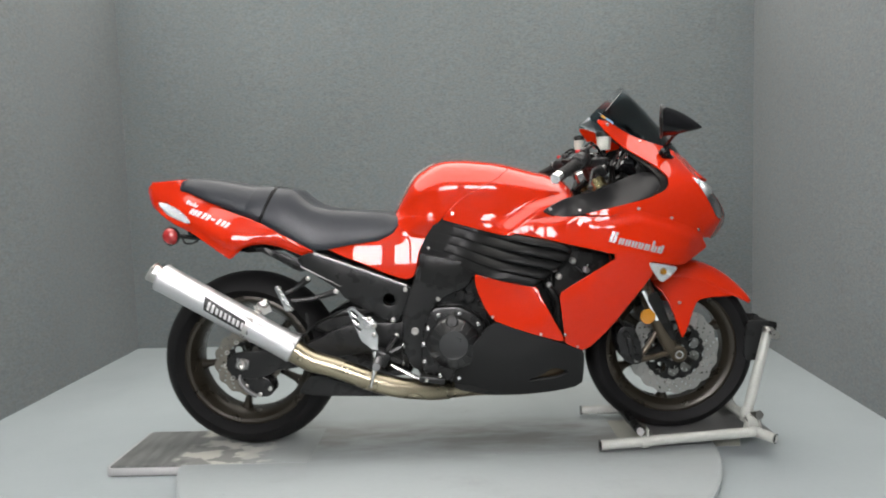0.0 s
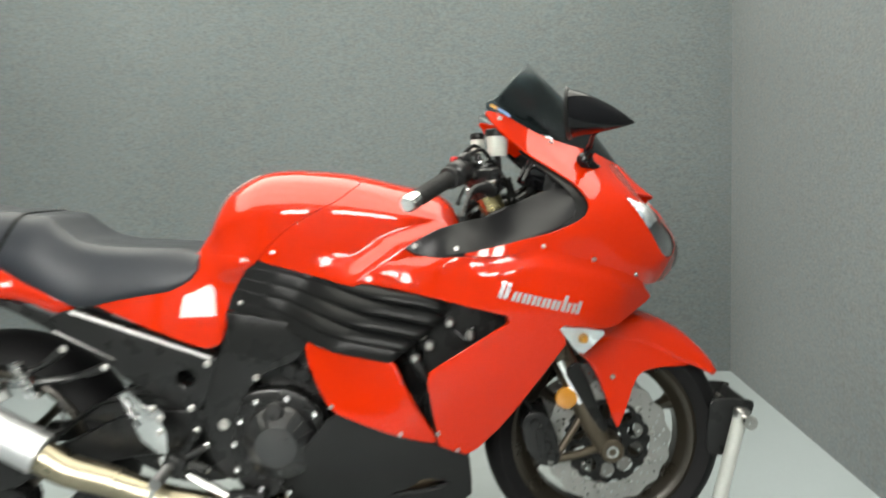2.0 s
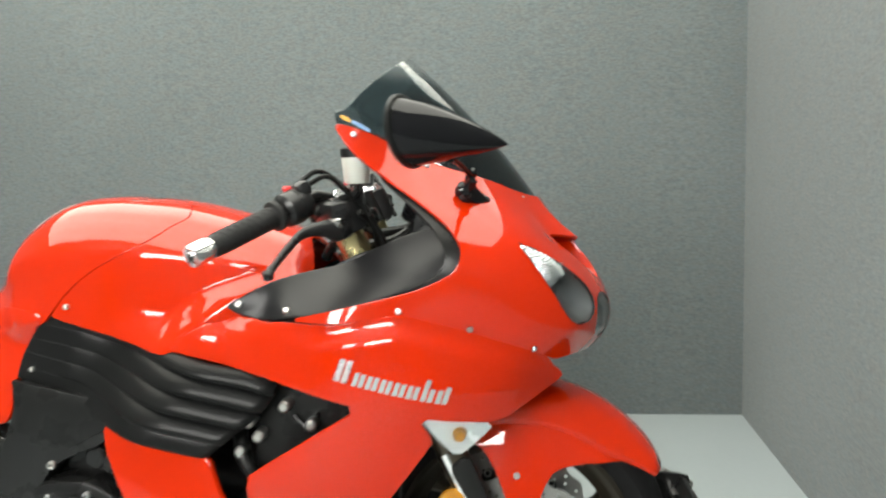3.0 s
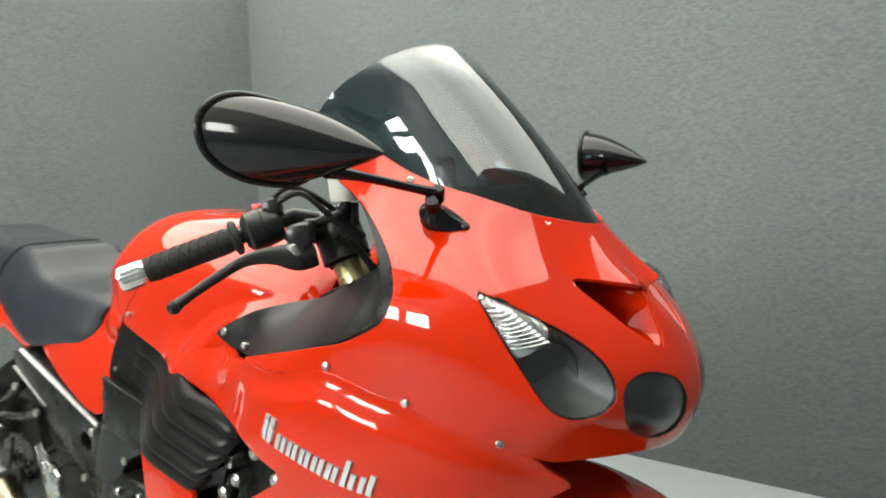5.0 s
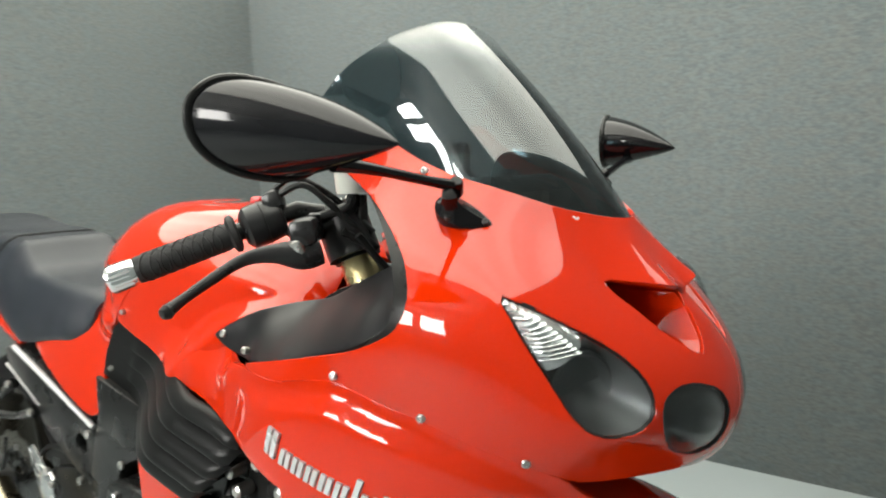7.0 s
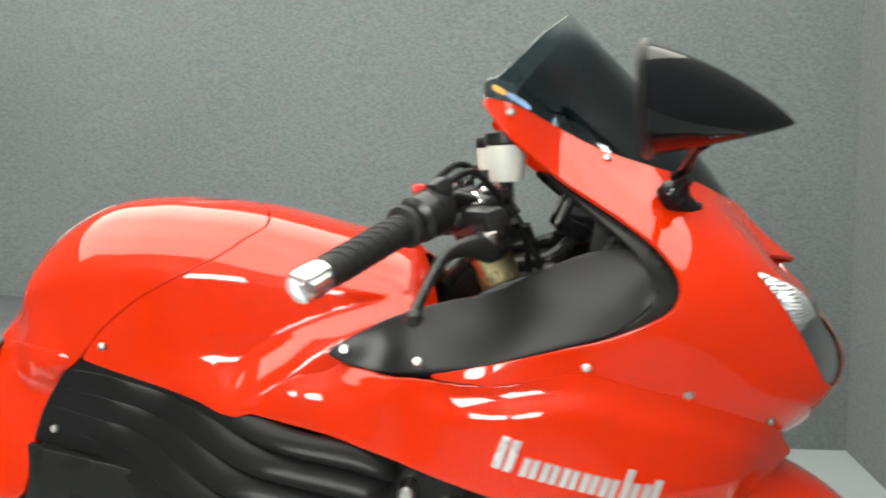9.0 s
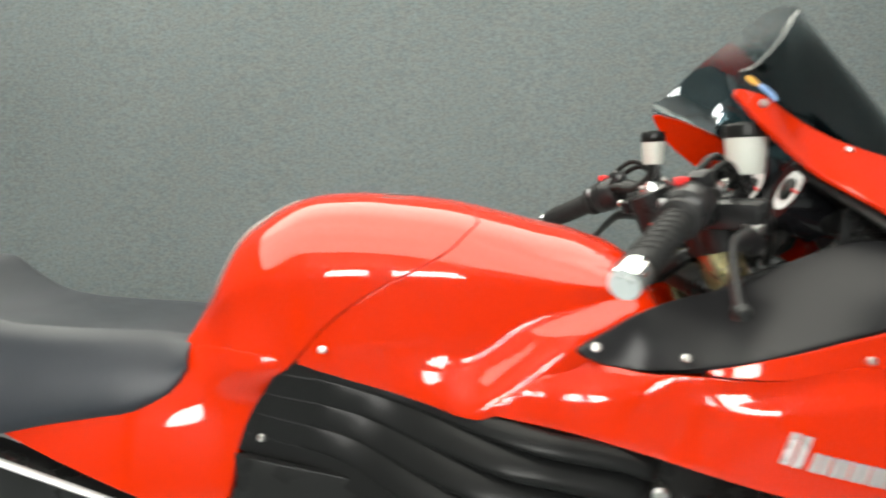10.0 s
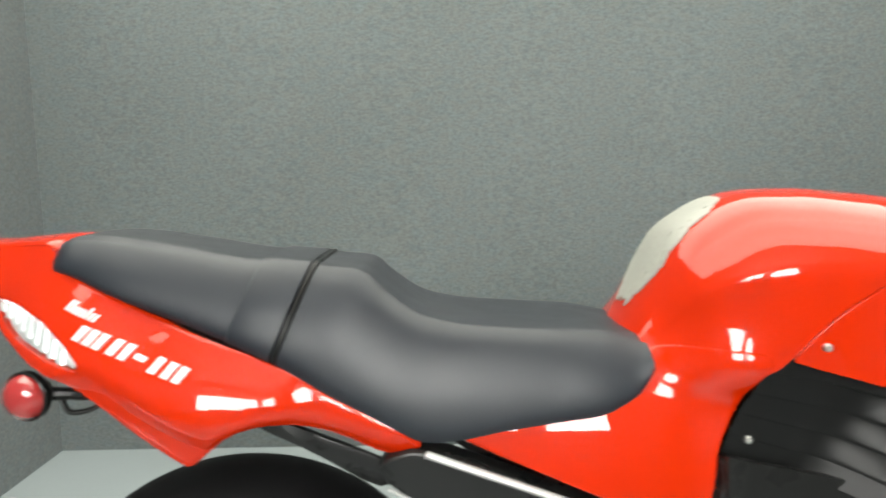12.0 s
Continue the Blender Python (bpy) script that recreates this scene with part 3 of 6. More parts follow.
def build_chock():
    thing = new("wheel_chock")
    thing.matrix_world = pose(0.72, 0, 0.0065)
    tagged(thing, "grey painted tubular steel wheel chock clamping the front tyre", "wheel chock")
    def rel(p):
        return (p[0] - .72, p[1], p[2] - .0065)
    for s in (-1, 1):
        pipe("side_tube", [rel((.447, s * .182, .030)), rel((.985, s * .135, .048))], .0168, STAND_PAINT, thing, smooth=False, sides=20)
        lathe("tube_end", [(0, 0), (0, .0130), (.001, .0150), (.001, .0168), (-.004, .0169)], rel((.4455, s * .182, .030)), (-1, 0, 0), DARK_METAL, thing, sides=20)
        pipe("corner_stub", [rel((.980, s * .137, .046)), rel((1.016, s * .190, .042))], .0168, STAND_PAINT, thing, smooth=False, sides=20)
        lathe("stub_end", [(0, 0), (.0, .0135), (.002, .0150), (.002, .0168)], rel((1.016, s * .190, .042)), (.05, s * .05, -.008), DARK_METAL, thing, sides=20)
        pipe("upright", [rel((.950 + .012 * (s + 1), s * .108, .075)), rel((1.036 + .012 * (s + 1), s * .085, .385))], .0165, STAND_PAINT, thing, smooth=False, sides=20)
        lathe("upright_cap", [(-.012, .0185), (.004, .0185), (.008, .012), (.008, 0)], rel((1.036 + .012 * (s + 1), s * .085, .385)), (.2, 0, 1), STEEL, thing, sides=16)
        lathe("clamp_bolt", [(-.045, .008), (.045, .008), (.045, .016), (.056, .016), (.056, 0)], rel((1.035, s * .085, .375)), (0, s, 0), STEEL, thing, sides=8)
        lathe("clamp_collar", [(-.014, .0170), (-.014, .0215), (.014, .0215), (.014, .0170)], rel((.958, s * .106, .104)), (.27, -s * .06, 1), STAND_PAINT, thing, sides=20)
        for e in (-1, 1):
            pipe("u_bolt", [rel((.940 + .040 * (e + 1) / 2, s * .125, .100)), rel((.948 + .042 * (e + 1) / 2, s * .134, .078)), rel((.950 + .042 * (e + 1) / 2, s * .138, .050))], .0045, STEEL, thing, sides=8)
        block("foot_plate", (.050, .006, .060), pose(*rel((.966, s * .128, .078)), 0, 14, 0), STAND_PAINT, thing, bevel=.002)
        lathe("tube_clamp", [(-.012, .0172), (-.012, .0205), (.012, .0205), (.012, .0172)], rel((.595, s * .169, .034)), (1, -s * .08, .02), STAND_PAINT, thing, sides=20)
        for e in (-1, 1):
            block("clamp_ear", (.006, .020, .034), pose(*rel((.595 + .012 * e, s * .166, .060)), 0, 0, 0), STAND_PAINT, thing, bevel=.002)
        lathe("hinge_bolt", [(-.05, .008), (.012, .008), (.012, .013), (.022, .013), (.022, 0)], rel((.585, s * .165, .070)), (-.3, s, .2), GREY_METAL, thing, sides=8)
        lathe("hinge_bolt", [(-.03, .009), (.02, .009), (.02, .015), (.03, .015), (.03, 0)], rel((.968, s * .135, .108)), (.3, s, .2), STEEL, thing, sides=8)
    pipe("rear_tube", [rel((.955, -.12, .085)), rel((.955, .12, .085))], .0165, STAND_PAINT, thing, smooth=False)
    pipe("cradle_bar", [rel((.585, -.16, .068)), rel((.56, 0, .09)), rel((.585, .16, .068))], .016, DARK_METAL, thing)
    # the V-shaped cradle that holds the tyre
    CRADLE = [(.240, .270), (.288, .270), (.322, .33), (.350, .385), (.345, .402), (.27, .408), (.246, .404), (.238, .33)]
    plate("cradle_side", CRADLE, -.078, -.070, SATIN, thing, rim=.002)
    plate("cradle_side", CRADLE, .078, .070, SATIN, thing, rim=.002)
    block("cradle_back", (.012, .15, .11), pose(.318, 0, .345, 0, 20, 0), SATIN, thing)
    block("base_plate", (.40, .28, .006), pose(.12, 0, .030), GREY_METAL, thing, bevel=.002)
    return thing


chock = build_chock()


# ---- body surfaces ----
def tps(rows, su=1.0, reg=2e-5):
    """A smooth height over (u, v) through rows of (u, v, w)."""
    p = np.array(rows, float)
    c = p[:, :2] * (su, 1.0)
    d = np.linalg.norm(c[:, None] - c[None], axis=2)
    k = np.where(d > 0, d * d * np.log(d + 1e-12), 0) + reg * np.eye(len(p))
    q = np.c_[np.ones(len(p)), c]
    m = np.block([[k, q], [q.T, np.zeros((3, 3))]])
    w = np.linalg.solve(m, np.r_[p[:, 2], 0, 0, 0])

    def height(u, v):
        e = np.hypot(c[:, 0] - u * su, c[:, 1] - v)
        return float(w[:-3] @ (e * e * np.log(e + 1e-12)) + w[-3] + w[-2] * u * su + w[-1] * v)
    return height


def curve1(rows):
    """A smooth function of one number through rows of (x, value)."""
    xs = np.array([r[0] for r in rows], float)
    ys = np.array([r[1] for r in rows], float)
    h = np.diff(xs)
    d = np.diff(ys) / h
    s = np.r_[d[0], (d[1:] * h[:-1] + d[:-1] * h[1:]) / (h[1:] + h[:-1]), d[-1]]

    def value(x):
        x = min(max(x, xs[0]), xs[-1])
        i = min(int(np.searchsorted(xs, x, "right")) - 1, len(h) - 1)
        t = (x - xs[i]) / h[i]
        return float(ys[i] * (1 + 2 * t) * (1 - t) ** 2 + s[i] * h[i] * t * (1 - t) ** 2
                     + ys[i + 1] * t * t * (3 - 2 * t) + s[i + 1] * h[i] * t * t * (t - 1))
    return value


def ramp(x, a, b):
    t = min(max((x - a) / (b - a), 0), 1)
    return t * t * (3 - 2 * t)


def both_ways(rows):
    """The rows and their mirror images across u = 0."""
    return list(rows) + [(-u, v, w) for u, v, w in rows if u > 0]


# the nose: a distance from an upright axis at x = 0.45, by turn in degrees and height
NOSE_AXIS = 0.45
nose_reach = tps(both_ways([(0, .666, .375), (0, .690, .42), (0, .722, .446), (0, .765, .455), (0, .811, .440), (0, .855, .414), (0, .889, .383),
                  (0, .964, .332), (0, 1.05, .27), (0, 1.13, .197), (0, 1.215, .107), (17, .907, .354), (9, .862, .398), (14, .966, .312), (38.5, .906, .358), (27, .772, .425),
                  (34.4, .737, .374), (50, .778, .330), (68.4, .81, .288), (25, .705, .379), (44.8, 1.024, .205), (52.4, .894, .328),
                  (88, 1.101, .167), (79, 1.077, .177), (105, .81, .26), (86, .745, .287), (72, .88, .275), (100, .90, .235), (62, 1.0, .205)]), su=.006)


side_depth = tps([(.557, .81, .2695), (.662, .778, .252), (.758, .737, .21), (.81, .676, .143), (.47, .745, .2765), (.38, .81, .2515), (.28, .803, .200),
                  (.249, .425, .267), (.327, .42, .256), (.393, .36, .234), (.581, .647, .272), (.633, .572, .243), (.699, .618, .219),
                  (.503, .671, .279), (.307, .556, .273), (.019, .636, .205), (.243, .575, .25), (.165, .745, .2195), (.215, .772, .212), (.09, .45, .235), (.55, .50, .245), (.75, .68, .19)])


def flank(u, v):
    return (u, -side_depth(u, v), v)


def vent_depth(u, v):
    """Close to the frame behind, swelling out in a slanted bend towards the front."""
    t = min(max((u - .145 + (.735 - v) + .13) / .26, 0), 1)
    return .163 + .084 * t * t * (3 - 2 * t)


tank_top = curve1([(-.256, .75), (-.214, .823), (-.184, .876), (-.150, .932), (-.113, .960), (-.07, .980), (0, .987), (.07, .982), (.14, .972), (.20, .957), (.25, .943), (.31, .926), (.37, .893), (.40, .85)])
tank_wide = curve1([(-.26, .095), (-.21, .122), (-.12, .158), (.0, .178), (.1, .180), (.2, .176), (.3, .168), (.40, .14)])
tank_waist = curve1([(-.26, .74), (-.1, .80), (.1, .82), (.25, .825), (.40, .82)])
tank_crease_y = curve1([(-.26, .066), (-.19, .088), (-.10, .118), (.0, .132), (.1, .136), (.2, .131), (.3, .122), (.40, .108)])
tank_crease_drop = curve1([(-.26, .020), (-.19, .026), (-.10, .032), (.0, .036), (.15, .034), (.3, .030), (.40, .025)])


tank_flare = curve1([(-.26, .0), (-.06, .0), (.0, .001), (.07, .004), (.11, .015), (.15, .036), (.22, .038), (.30, .030), (.40, .02)])
tank_ledge = curve1([(-.26, 120), (-.05, 97), (.0, 102), (.06, 108), (.12, 113), (.152, 116), (.189, 110), (.247, 98), (.268, 94), (.345, 76), (.40, 62)])


# a sloping upper facet that turns over a soft shoulder into an almost upright side
tank_side = curve1([(0, 0), (.06, .20), (.12, .38), (.18, .535), (.24, .67), (.29, .775), (.33, .845), (.37, .885), (.42, .910), (.50, .927), (.74, .966), (1, 1)])


def cover_depth(u, v):
    """The side cover: a plate that swells gently both ways, leans in towards the seat and runs out to the tank at its upper corner."""
    du, dv = u + .235, max(v, .60) - .70
    lean = .265 * dv + .98 * dv * dv + 1.4 * max(0, dv - .01) ** 2
    lean *= 1 - .62 * ramp(dv, .0, .07) * ramp(u, -.225, -.13)
    return .1575 - .0237 * du - .42 * du * du - lean + .012 * ramp(u, -.17, -.09) + .030 * ramp(u, -.20, -.08) * ramp(v, .735, .79)


def tank(u, v):
    """u: along the bike; v: 0 on the ridge, 45 on the shoulder line, 90 at the widest, more below it."""
    w, b, t = tank_wide(u), tank_waist(u), tank_top(u)
    yc, zc = tank_crease_y(u), t - tank_crease_drop(u)
    if v <= 45:
        k = v / 45
        return (u, -yc * k, t - (t - zc) * k ** 2.5)
    k = min((v - 45) / 45, 1)
    y, z = yc + (w - yc) * tank_side(k), zc - (zc - b) * k
    if v > 90:
        z -= (v - 90) * .003
    # the ledge that runs out to the fairing
    q = min(max((v - tank_ledge(u) + 19) / 22, 0), 1)
    y += tank_flare(u) * q * q * (3 - 2 * q)
    # at the knee it draws in to the side cover below
    q = ramp(-z, -.900, -.800) * ramp(-u, .060, .115)
    y += (cover_depth(u, z) - .002 - y) * q
    return (u, -y, z)


SCREEN_FOOT = [(0, .9585), (5, .9600), (17.5, .976), (36.9, 1.014), (44.4, 1.031), (55, 1.054), (66.2, 1.070), (77, 1.083), (90, 1.095)]
SCREEN_RIM = [(0, 1.2145, .1110), (8, 1.2140, .1118), (28, 1.2090, .1225), (42.4, 1.1985, .1405), (55.4, 1.1840, .1550), (64.4, 1.1690, .1660), (70.3, 1.1550, .1765), (75.5, 1.1400, .1815), (80.5, 1.1255, .1815), (85, 1.1120, .1800), (90, 1.1000, .1740)]
foot_z, rim_z = curve1(SCREEN_FOOT), curve1([(u, z) for u, z, r in SCREEN_RIM])
foot_reach = curve1([(u, nose_reach(u, z + .004) - .0035) for u, z in SCREEN_FOOT])
rim_reach = curve1([(u, r) for u, z, r in SCREEN_RIM])


def screen(u, v):
    """A sheet drawn from the cowl's edge to the top rim, with a slight swell down the middle."""
    u = min(abs(u), 90)
    a, b = foot_z(u), rim_z(u)
    t = (v - a) / (b - a)
    r = foot_reach(u) + (rim_reach(u) - foot_reach(u)) * t + (.022 + .032 * math.cos(radians(u))) * t * (1 - t) * min(1, (b - a) / .10)
    return (NOSE_AXIS + r * math.cos(radians(u)), -r * math.sin(radians(u)), v)

# ---- the motorcycle ----
bike = new("motorcycle")
bike.matrix_world = pose(0, 0, 0.0065)
tagged(bike, "glossy red sport motorcycle with black seat, held in a chock", "motorcycle")
BIKE_INV = bike.matrix_world.inverted()


def settle():
    """Lowers the parts, which are built in room heights, into the bike's own frame."""
    for ob in list(bike.children):
        ob.matrix_parent_inverse = BIKE_INV


FRONT = Vector((.722, 0, .3165))
REAR = Vector((-.742, 0, .3155))


# -- wheels --
def tyre_profile(r, half, depth):
    p = []
    for k in range(15):
        a = radians(-78 + 156 * k / 14)
        p.append((half * math.sin(a) / math.sin(radians(78)), r - half * 0.78 * (1 - math.cos(a))))
    lo = r - depth
    return [(-half * .62, lo), (-half * .90, lo + depth * .25), *p, (half * .90, lo + depth * .25), (half * .62, lo)]


def build_wheel(name, c, r, half, bead, spokes, twist, label):
    hub = lathe(name, [(-.06, 0), (-.06, .030), (-.04, .036), (.04, .036), (.06, .030), (.06, 0)], c, (0, 1, 0), WHEEL_PAINT, bike, label, sides=24)
    lathe("tyre", tyre_profile(r, half, r - bead), c, (0, 1, 0), RUBBER, hub, "worn black road tyre", sides=96)
    w = half * .72
    lathe("rim", [(-w, bead + .006), (-w - .003, bead - .002), (-w, bead - .012), (-w * .8, bead - .020), (-w * .45, bead - .034), (w * .45, bead - .034), (w * .8, bead - .020), (w, bead - .012), (w + .003, bead - .002), (w, bead + .006)],
          c, (0, 1, 0), WHEEL_PAINT, hub, "dark bronze painted rim", sides=72, closed=True)
    for k in range(spokes):
        a = twist + 2 * math.pi * k / spokes
        d, t = Vector((math.cos(a), 0, math.sin(a))), Vector((-math.sin(a), 0, math.cos(a)))
        rows = []
        for f, wid, dep in ((.028, .020, .022), (.08, .014, .019), (bead * .6, .011, .016), (bead - .05, .014, .018), (bead - .030, .026, .022)):
            o = c + d * f
            rows.append([o + t * wid * math.cos(q) + Vector((0, 1, 0)) * dep * math.sin(q) for q in [2 * math.pi * j / 10 for j in range(10)]])
        rings("spoke", rows, WHEEL_PAINT, hub)
    lathe("axle", [(-.125, 0), (-.125, .011), (-.121, .014), (.121, .014), (.125, .011), (.125, 0)], c, (0, 1, 0), STEEL, hub, sides=20)
    return hub


def disc(hub, c, y, r0, r1, petals, holes_ring, metal=DISC, label="petal-edged drilled steel brake disc"):
    m = Matrix.Translation((c.x, 0, c.z))
    holes = [ring2(0, 0, r0, 40)]
    for k in range(holes_ring):
        for q in range(3):
            a = 2 * math.pi * (k + q * .33) / holes_ring
            rr = r0 + (r1 - r0) * (.26 + .24 * q)
            holes.append(ring2(rr * math.cos(a), rr * math.sin(a), .0036, 7))
    rim_line = ring2(0, 0, r1, petals * 10, .0035, petals)
    plate("brake_disc", rim_line, y - .0025, y + .0025, metal, hub, label, holes=holes, rim=.0, soften=0, step=.05, frame_m=m)
    star = ring2(0, 0, r0 + .003, 60, .010, 10)
    plate("disc_carrier", star, y - .006 * (1 if y > 0 else -1), y, BLACK, hub, holes=[ring2(0, 0, r0 * .36, 24)] + [ring2(r0 * .70 * math.cos(2 * math.pi * (k + .5) / 10), r0 * .70 * math.sin(2 * math.pi * (k + .5) / 10), r0 * .185, 12) for k in range(10)], rim=.001, soften=0, frame_m=m)
    for k in range(10):
        a = 2 * math.pi * (k + .25) / 10
        lathe("disc_bobbin", [(-.003, .0035), (-.006, .005), (-.006, .0082), (.006, .0082), (.006, .005), (.003, .0035)], c + Vector((math.cos(a) * (r0 + .004), y, math.sin(a) * (r0 + .004))), (0, 1, 0), STEEL, hub, sides=10)


front_wheel = build_wheel("front_wheel", FRONT, .290, .060, .218, 6, .4, "front wheel with bronze spoked rim and black tyre")
disc(front_wheel, FRONT, -.068, .104, .150, 16, 24)
disc(front_wheel, FRONT, .068, .104, .150, 16, 24)
rear_wheel = build_wheel("rear_wheel", REAR, .309, .095, .220, 5, .75, "rear wheel with bronze spoked rim and wide black tyre")
disc(rear_wheel, REAR, -.082, .074, .114, 14, 16, metal=REAR_DISC)


# -- front end --
def build_fork(s):
    def p(f, off=0.0):
        return Vector((.700 - .232 * f, s * .112, .335 + .545 * f)) + Vector((off, 0, 0))
    leg = pipe("fork_leg", [p(-.03), p(.10), p(.30), p(.50)], [.020, .028, .027, .026], BRONZE, bike, "bronze fork leg", sides=18)
    pipe("fork_tube", [p(.40), p(1.07)], .026, GOLD, leg, "gold fork tube", smooth=False, sides=20)
    pipe("fork_cap", [p(1.06), p(1.17)], .031, SATIN, leg, smooth=False, sides=20)
    lathe("axle_clamp", [(-.026, 0), (-.026, .013), (-.026, .024), (-.022, .028), (.022, .028), (.026, .024), (.026, 0)], (FRONT.x, s * .108, FRONT.z), (0, 1, 0), BRONZE, leg, sides=24)
    lathe("axle_end", [(-.029, .008), (-.029, .014), (-.026, .016), (.0, .016)], (FRONT.x, s * .108, FRONT.z), (0, -s, 0) if s > 0 else (0, 1, 0), STEEL, leg, sides=20)
    plate("fork_guard", [(.612, .512), (.634, .530), (.655, .528), (.685, .44), (.712, .375), (.700, .362), (.668, .41), (.64, .46)], s * .142, s * .132, BLACK, leg, rim=.003)
    pipe("bright_tube", [(.606, s * .128, .535), (.652, s * .128, .435)], .012, CHROME, leg, smooth=False)
    # caliper
    body = plate("caliper", [(.512, .380), (.522, .410), (.545, .418), (.574, .412), (.592, .370), (.606, .305), (.592, .286), (.556, .286), (.528, .318)], s * .135, s * .055, SATIN, leg, "black radial brake caliper", rim=.006)
    for q in ((.553, .385), (.565, .320), (.580, .30)):
        screw(body, (q[0], s * .135, q[1]), (0, s, 0), .007, STEEL, "caliper_bolt")
    block("caliper_bridge", (.016, .03, .075), pose(.560, s * .134, .345, 0, -12, 0), SATIN, body, bevel=.003)
    for k in range(4):
        lathe("piston_cap", [(-.01, .012), (.006, .012), (.009, .009), (.009, 0)], (.546 + .012 * k, s * .135, .390 - .026 * k), (0, s, 0), SATIN, body, sides=16)
    pipe("caliper_bracket", [(.592, s * .125, .300), (.645, s * .120, .308), (.700, s * .112, .322)], .010, BRONZE, leg)
    pipe("caliper_bracket", [(.598, s * .125, .315), (.632, s * .120, .362), (.664, s * .114, .412)], .009, BRONZE, leg)
    pipe("brake_hose", [(.548, s * .125, .41), (.525, s * .12, .45), (.535, s * .115, .52), (.56, s * .11, .60)], .005, BLACK, leg, sides=8)
    lathe("reflector", [(-.004, 0), (-.004, .024), (.008, .026), (.012, .024), (.014, .015), (.015, 0)], (.618, s * .128, .448), (0, s, 0), AMBER, leg, "round amber reflector", sides=24)
    return leg


build_fork(-1)
build_fork(1)
block("triple_clamp", (.10, .25, .035), pose(.497, 0, .865, 0, -23, 0), SATIN, bike, bevel=.008)
block("lower_triple_clamp", (.11, .25, .045), pose(.575, 0, .69, 0, -23, 0), SATIN, bike, bevel=.008)

fender_wide = curve1([(.04, .135), (.08, .134), (.13, .128), (.20, .108), (.25, .090), (.28, .072), (.30, .050), (.314, .024), (.320, .0)])


def fender(u, v):
    return (.722 + v * math.cos(radians(u)), -fender_wide(v), .3165 + v * math.sin(radians(u)))


def build_fender():
    # one crown over the tyre and two side blades
    rows = []
    for k in range(25):
        a = radians(33 + 75 * k / 24)
        edge = min(max((52 - 33 - 75 * k / 24) / 19, 0), 1)
        row = []
        for j in range(21):
            q = -1 + 2 * j / 20
            y = .088 * math.copysign(abs(math.sin(q * math.pi / 2)) ** 0.9, q)
            low = .250 + .042 * edge
            r = low + (.318 - low) * abs(math.cos(q * math.pi / 2)) ** 0.75
            row.append(Vector((.722 + r * math.cos(a), y, .3165 + r * math.sin(a))))
        rows.append(row)
    crown = rings("front_fender", rows, RED, bike, "glossy red front mudguard", closed=False, caps=False)
    sol = crown.modifiers.new("thickness", "SOLIDIFY")
    sol.thickness, sol.offset = .004, -1
    loop = [(42, .272), (52, .266), (70, .262), (90, .262), (106, .263), (108, .24), (101.9, .205), (96, .13), (90, .078), (75.7, .052), (72, .10), (70.5, .162), (67.9, .190), (60, .212), (50, .240)]
    shell("side_blade", loop, fender, RED, crown, su=.004, ref=(.80, 0, .4), mirror=True, soften=1, step=.014)
    for s in (-1, 1):
        screw(crown, fender(88, .172)[:1] + (s * fender_wide(.172),) + fender(88, .172)[2:], (0, s, 0), .006)
    return crown


build_fender()


# -- fairing --
GROOVE = [(86.7, .793), (78, .800), (68.2, .804), (59, .789), (49.8, .773), (41.5, .752), (33.9, .731), (28, .713)]
GROOVE_XZ = [(NOSE_AXIS + nose_reach(u, v) * math.cos(radians(u)), v) for u, v in GROOVE]
HEADLIGHT = [(38.0, .905), (33.6, .893), (29.2, .876), (25.1, .859), (21.8, .841), (19.6, .821), (18.9, .801), (19.3, .782), (21.5, .769), (25.7, .767), (28.7, .776), (30.9, .794), (33.5, .831), (36.0, .868)]
INNER = [(17.1, .797), (14.0, .804), (10.2, .802), (5.6, .789), (3.6, .767), (3.9, .742), (5.4, .724), (9.5, .720), (14.6, .735), (17.3, .759), (18.1, .783)]
INTAKE = [(16.6, .906), (9.4, .898), (1.2, .886), (2.2, .865), (4.4, .832), (6.3, .821), (10.7, .845), (13.7, .874), (16.2, .893)]
SCREEN_LINE = [(0, .9625), (6.9, .966), (17.5, .980), (28.8, 1.004), (36.9, 1.018), (44.4, 1.035), (55, 1.059), (66.2, 1.075), (77, 1.088), (88, 1.097)]
COCKPIT = [(89.5, 1.090), (87, 1.080), (84, 1.066), (81, 1.054), (78, 1.044), (74, 1.032), (70, 1.021), (66, 1.010), (62, .996), (58, .979), (55, .961), (53, .944), (52, .930), (51.6, .905), (52.6, .885), (54.5, .867), (58.5, .853), (63, .842), (67, .835), (78.3, .824), (90, .813), (105, .799)]
COWL_SU = .0063


def brow(u, v):
    """The lip that juts out over the air intakes, and dies away towards the ridge between them."""
    return .027 * (.30 + .70 * ramp(abs(u), .5, 7.5)) * ramp(17.5 - abs(u), 0, 13) * min(max((.972 - v) / .084, 0), 1) ** 1.6 * ramp(v, .8785 + .0014 * abs(u), .8830 + .0014 * abs(u))


# the cowl runs right round the nose in one piece
half = SCREEN_LINE + COCKPIT[:-1] + [(105, .797)] + GROOVE + [(25.4, .706), (19, .706), (10, .702), (4, .694), (0, .690)]
right_half = half
left_half = [(-u, v) for u, v in half[::-1] if u > 0]
cowl_loop = right_half + left_half


def mirrored(loop):
    return [(-u, v) for u, v in loop[::-1]]


def cowl_both(u, v):
    r, a = nose_reach(abs(u), v) + brow(u, v), radians(u)
    return (NOSE_AXIS + r * math.cos(a), -r * math.sin(a), v)


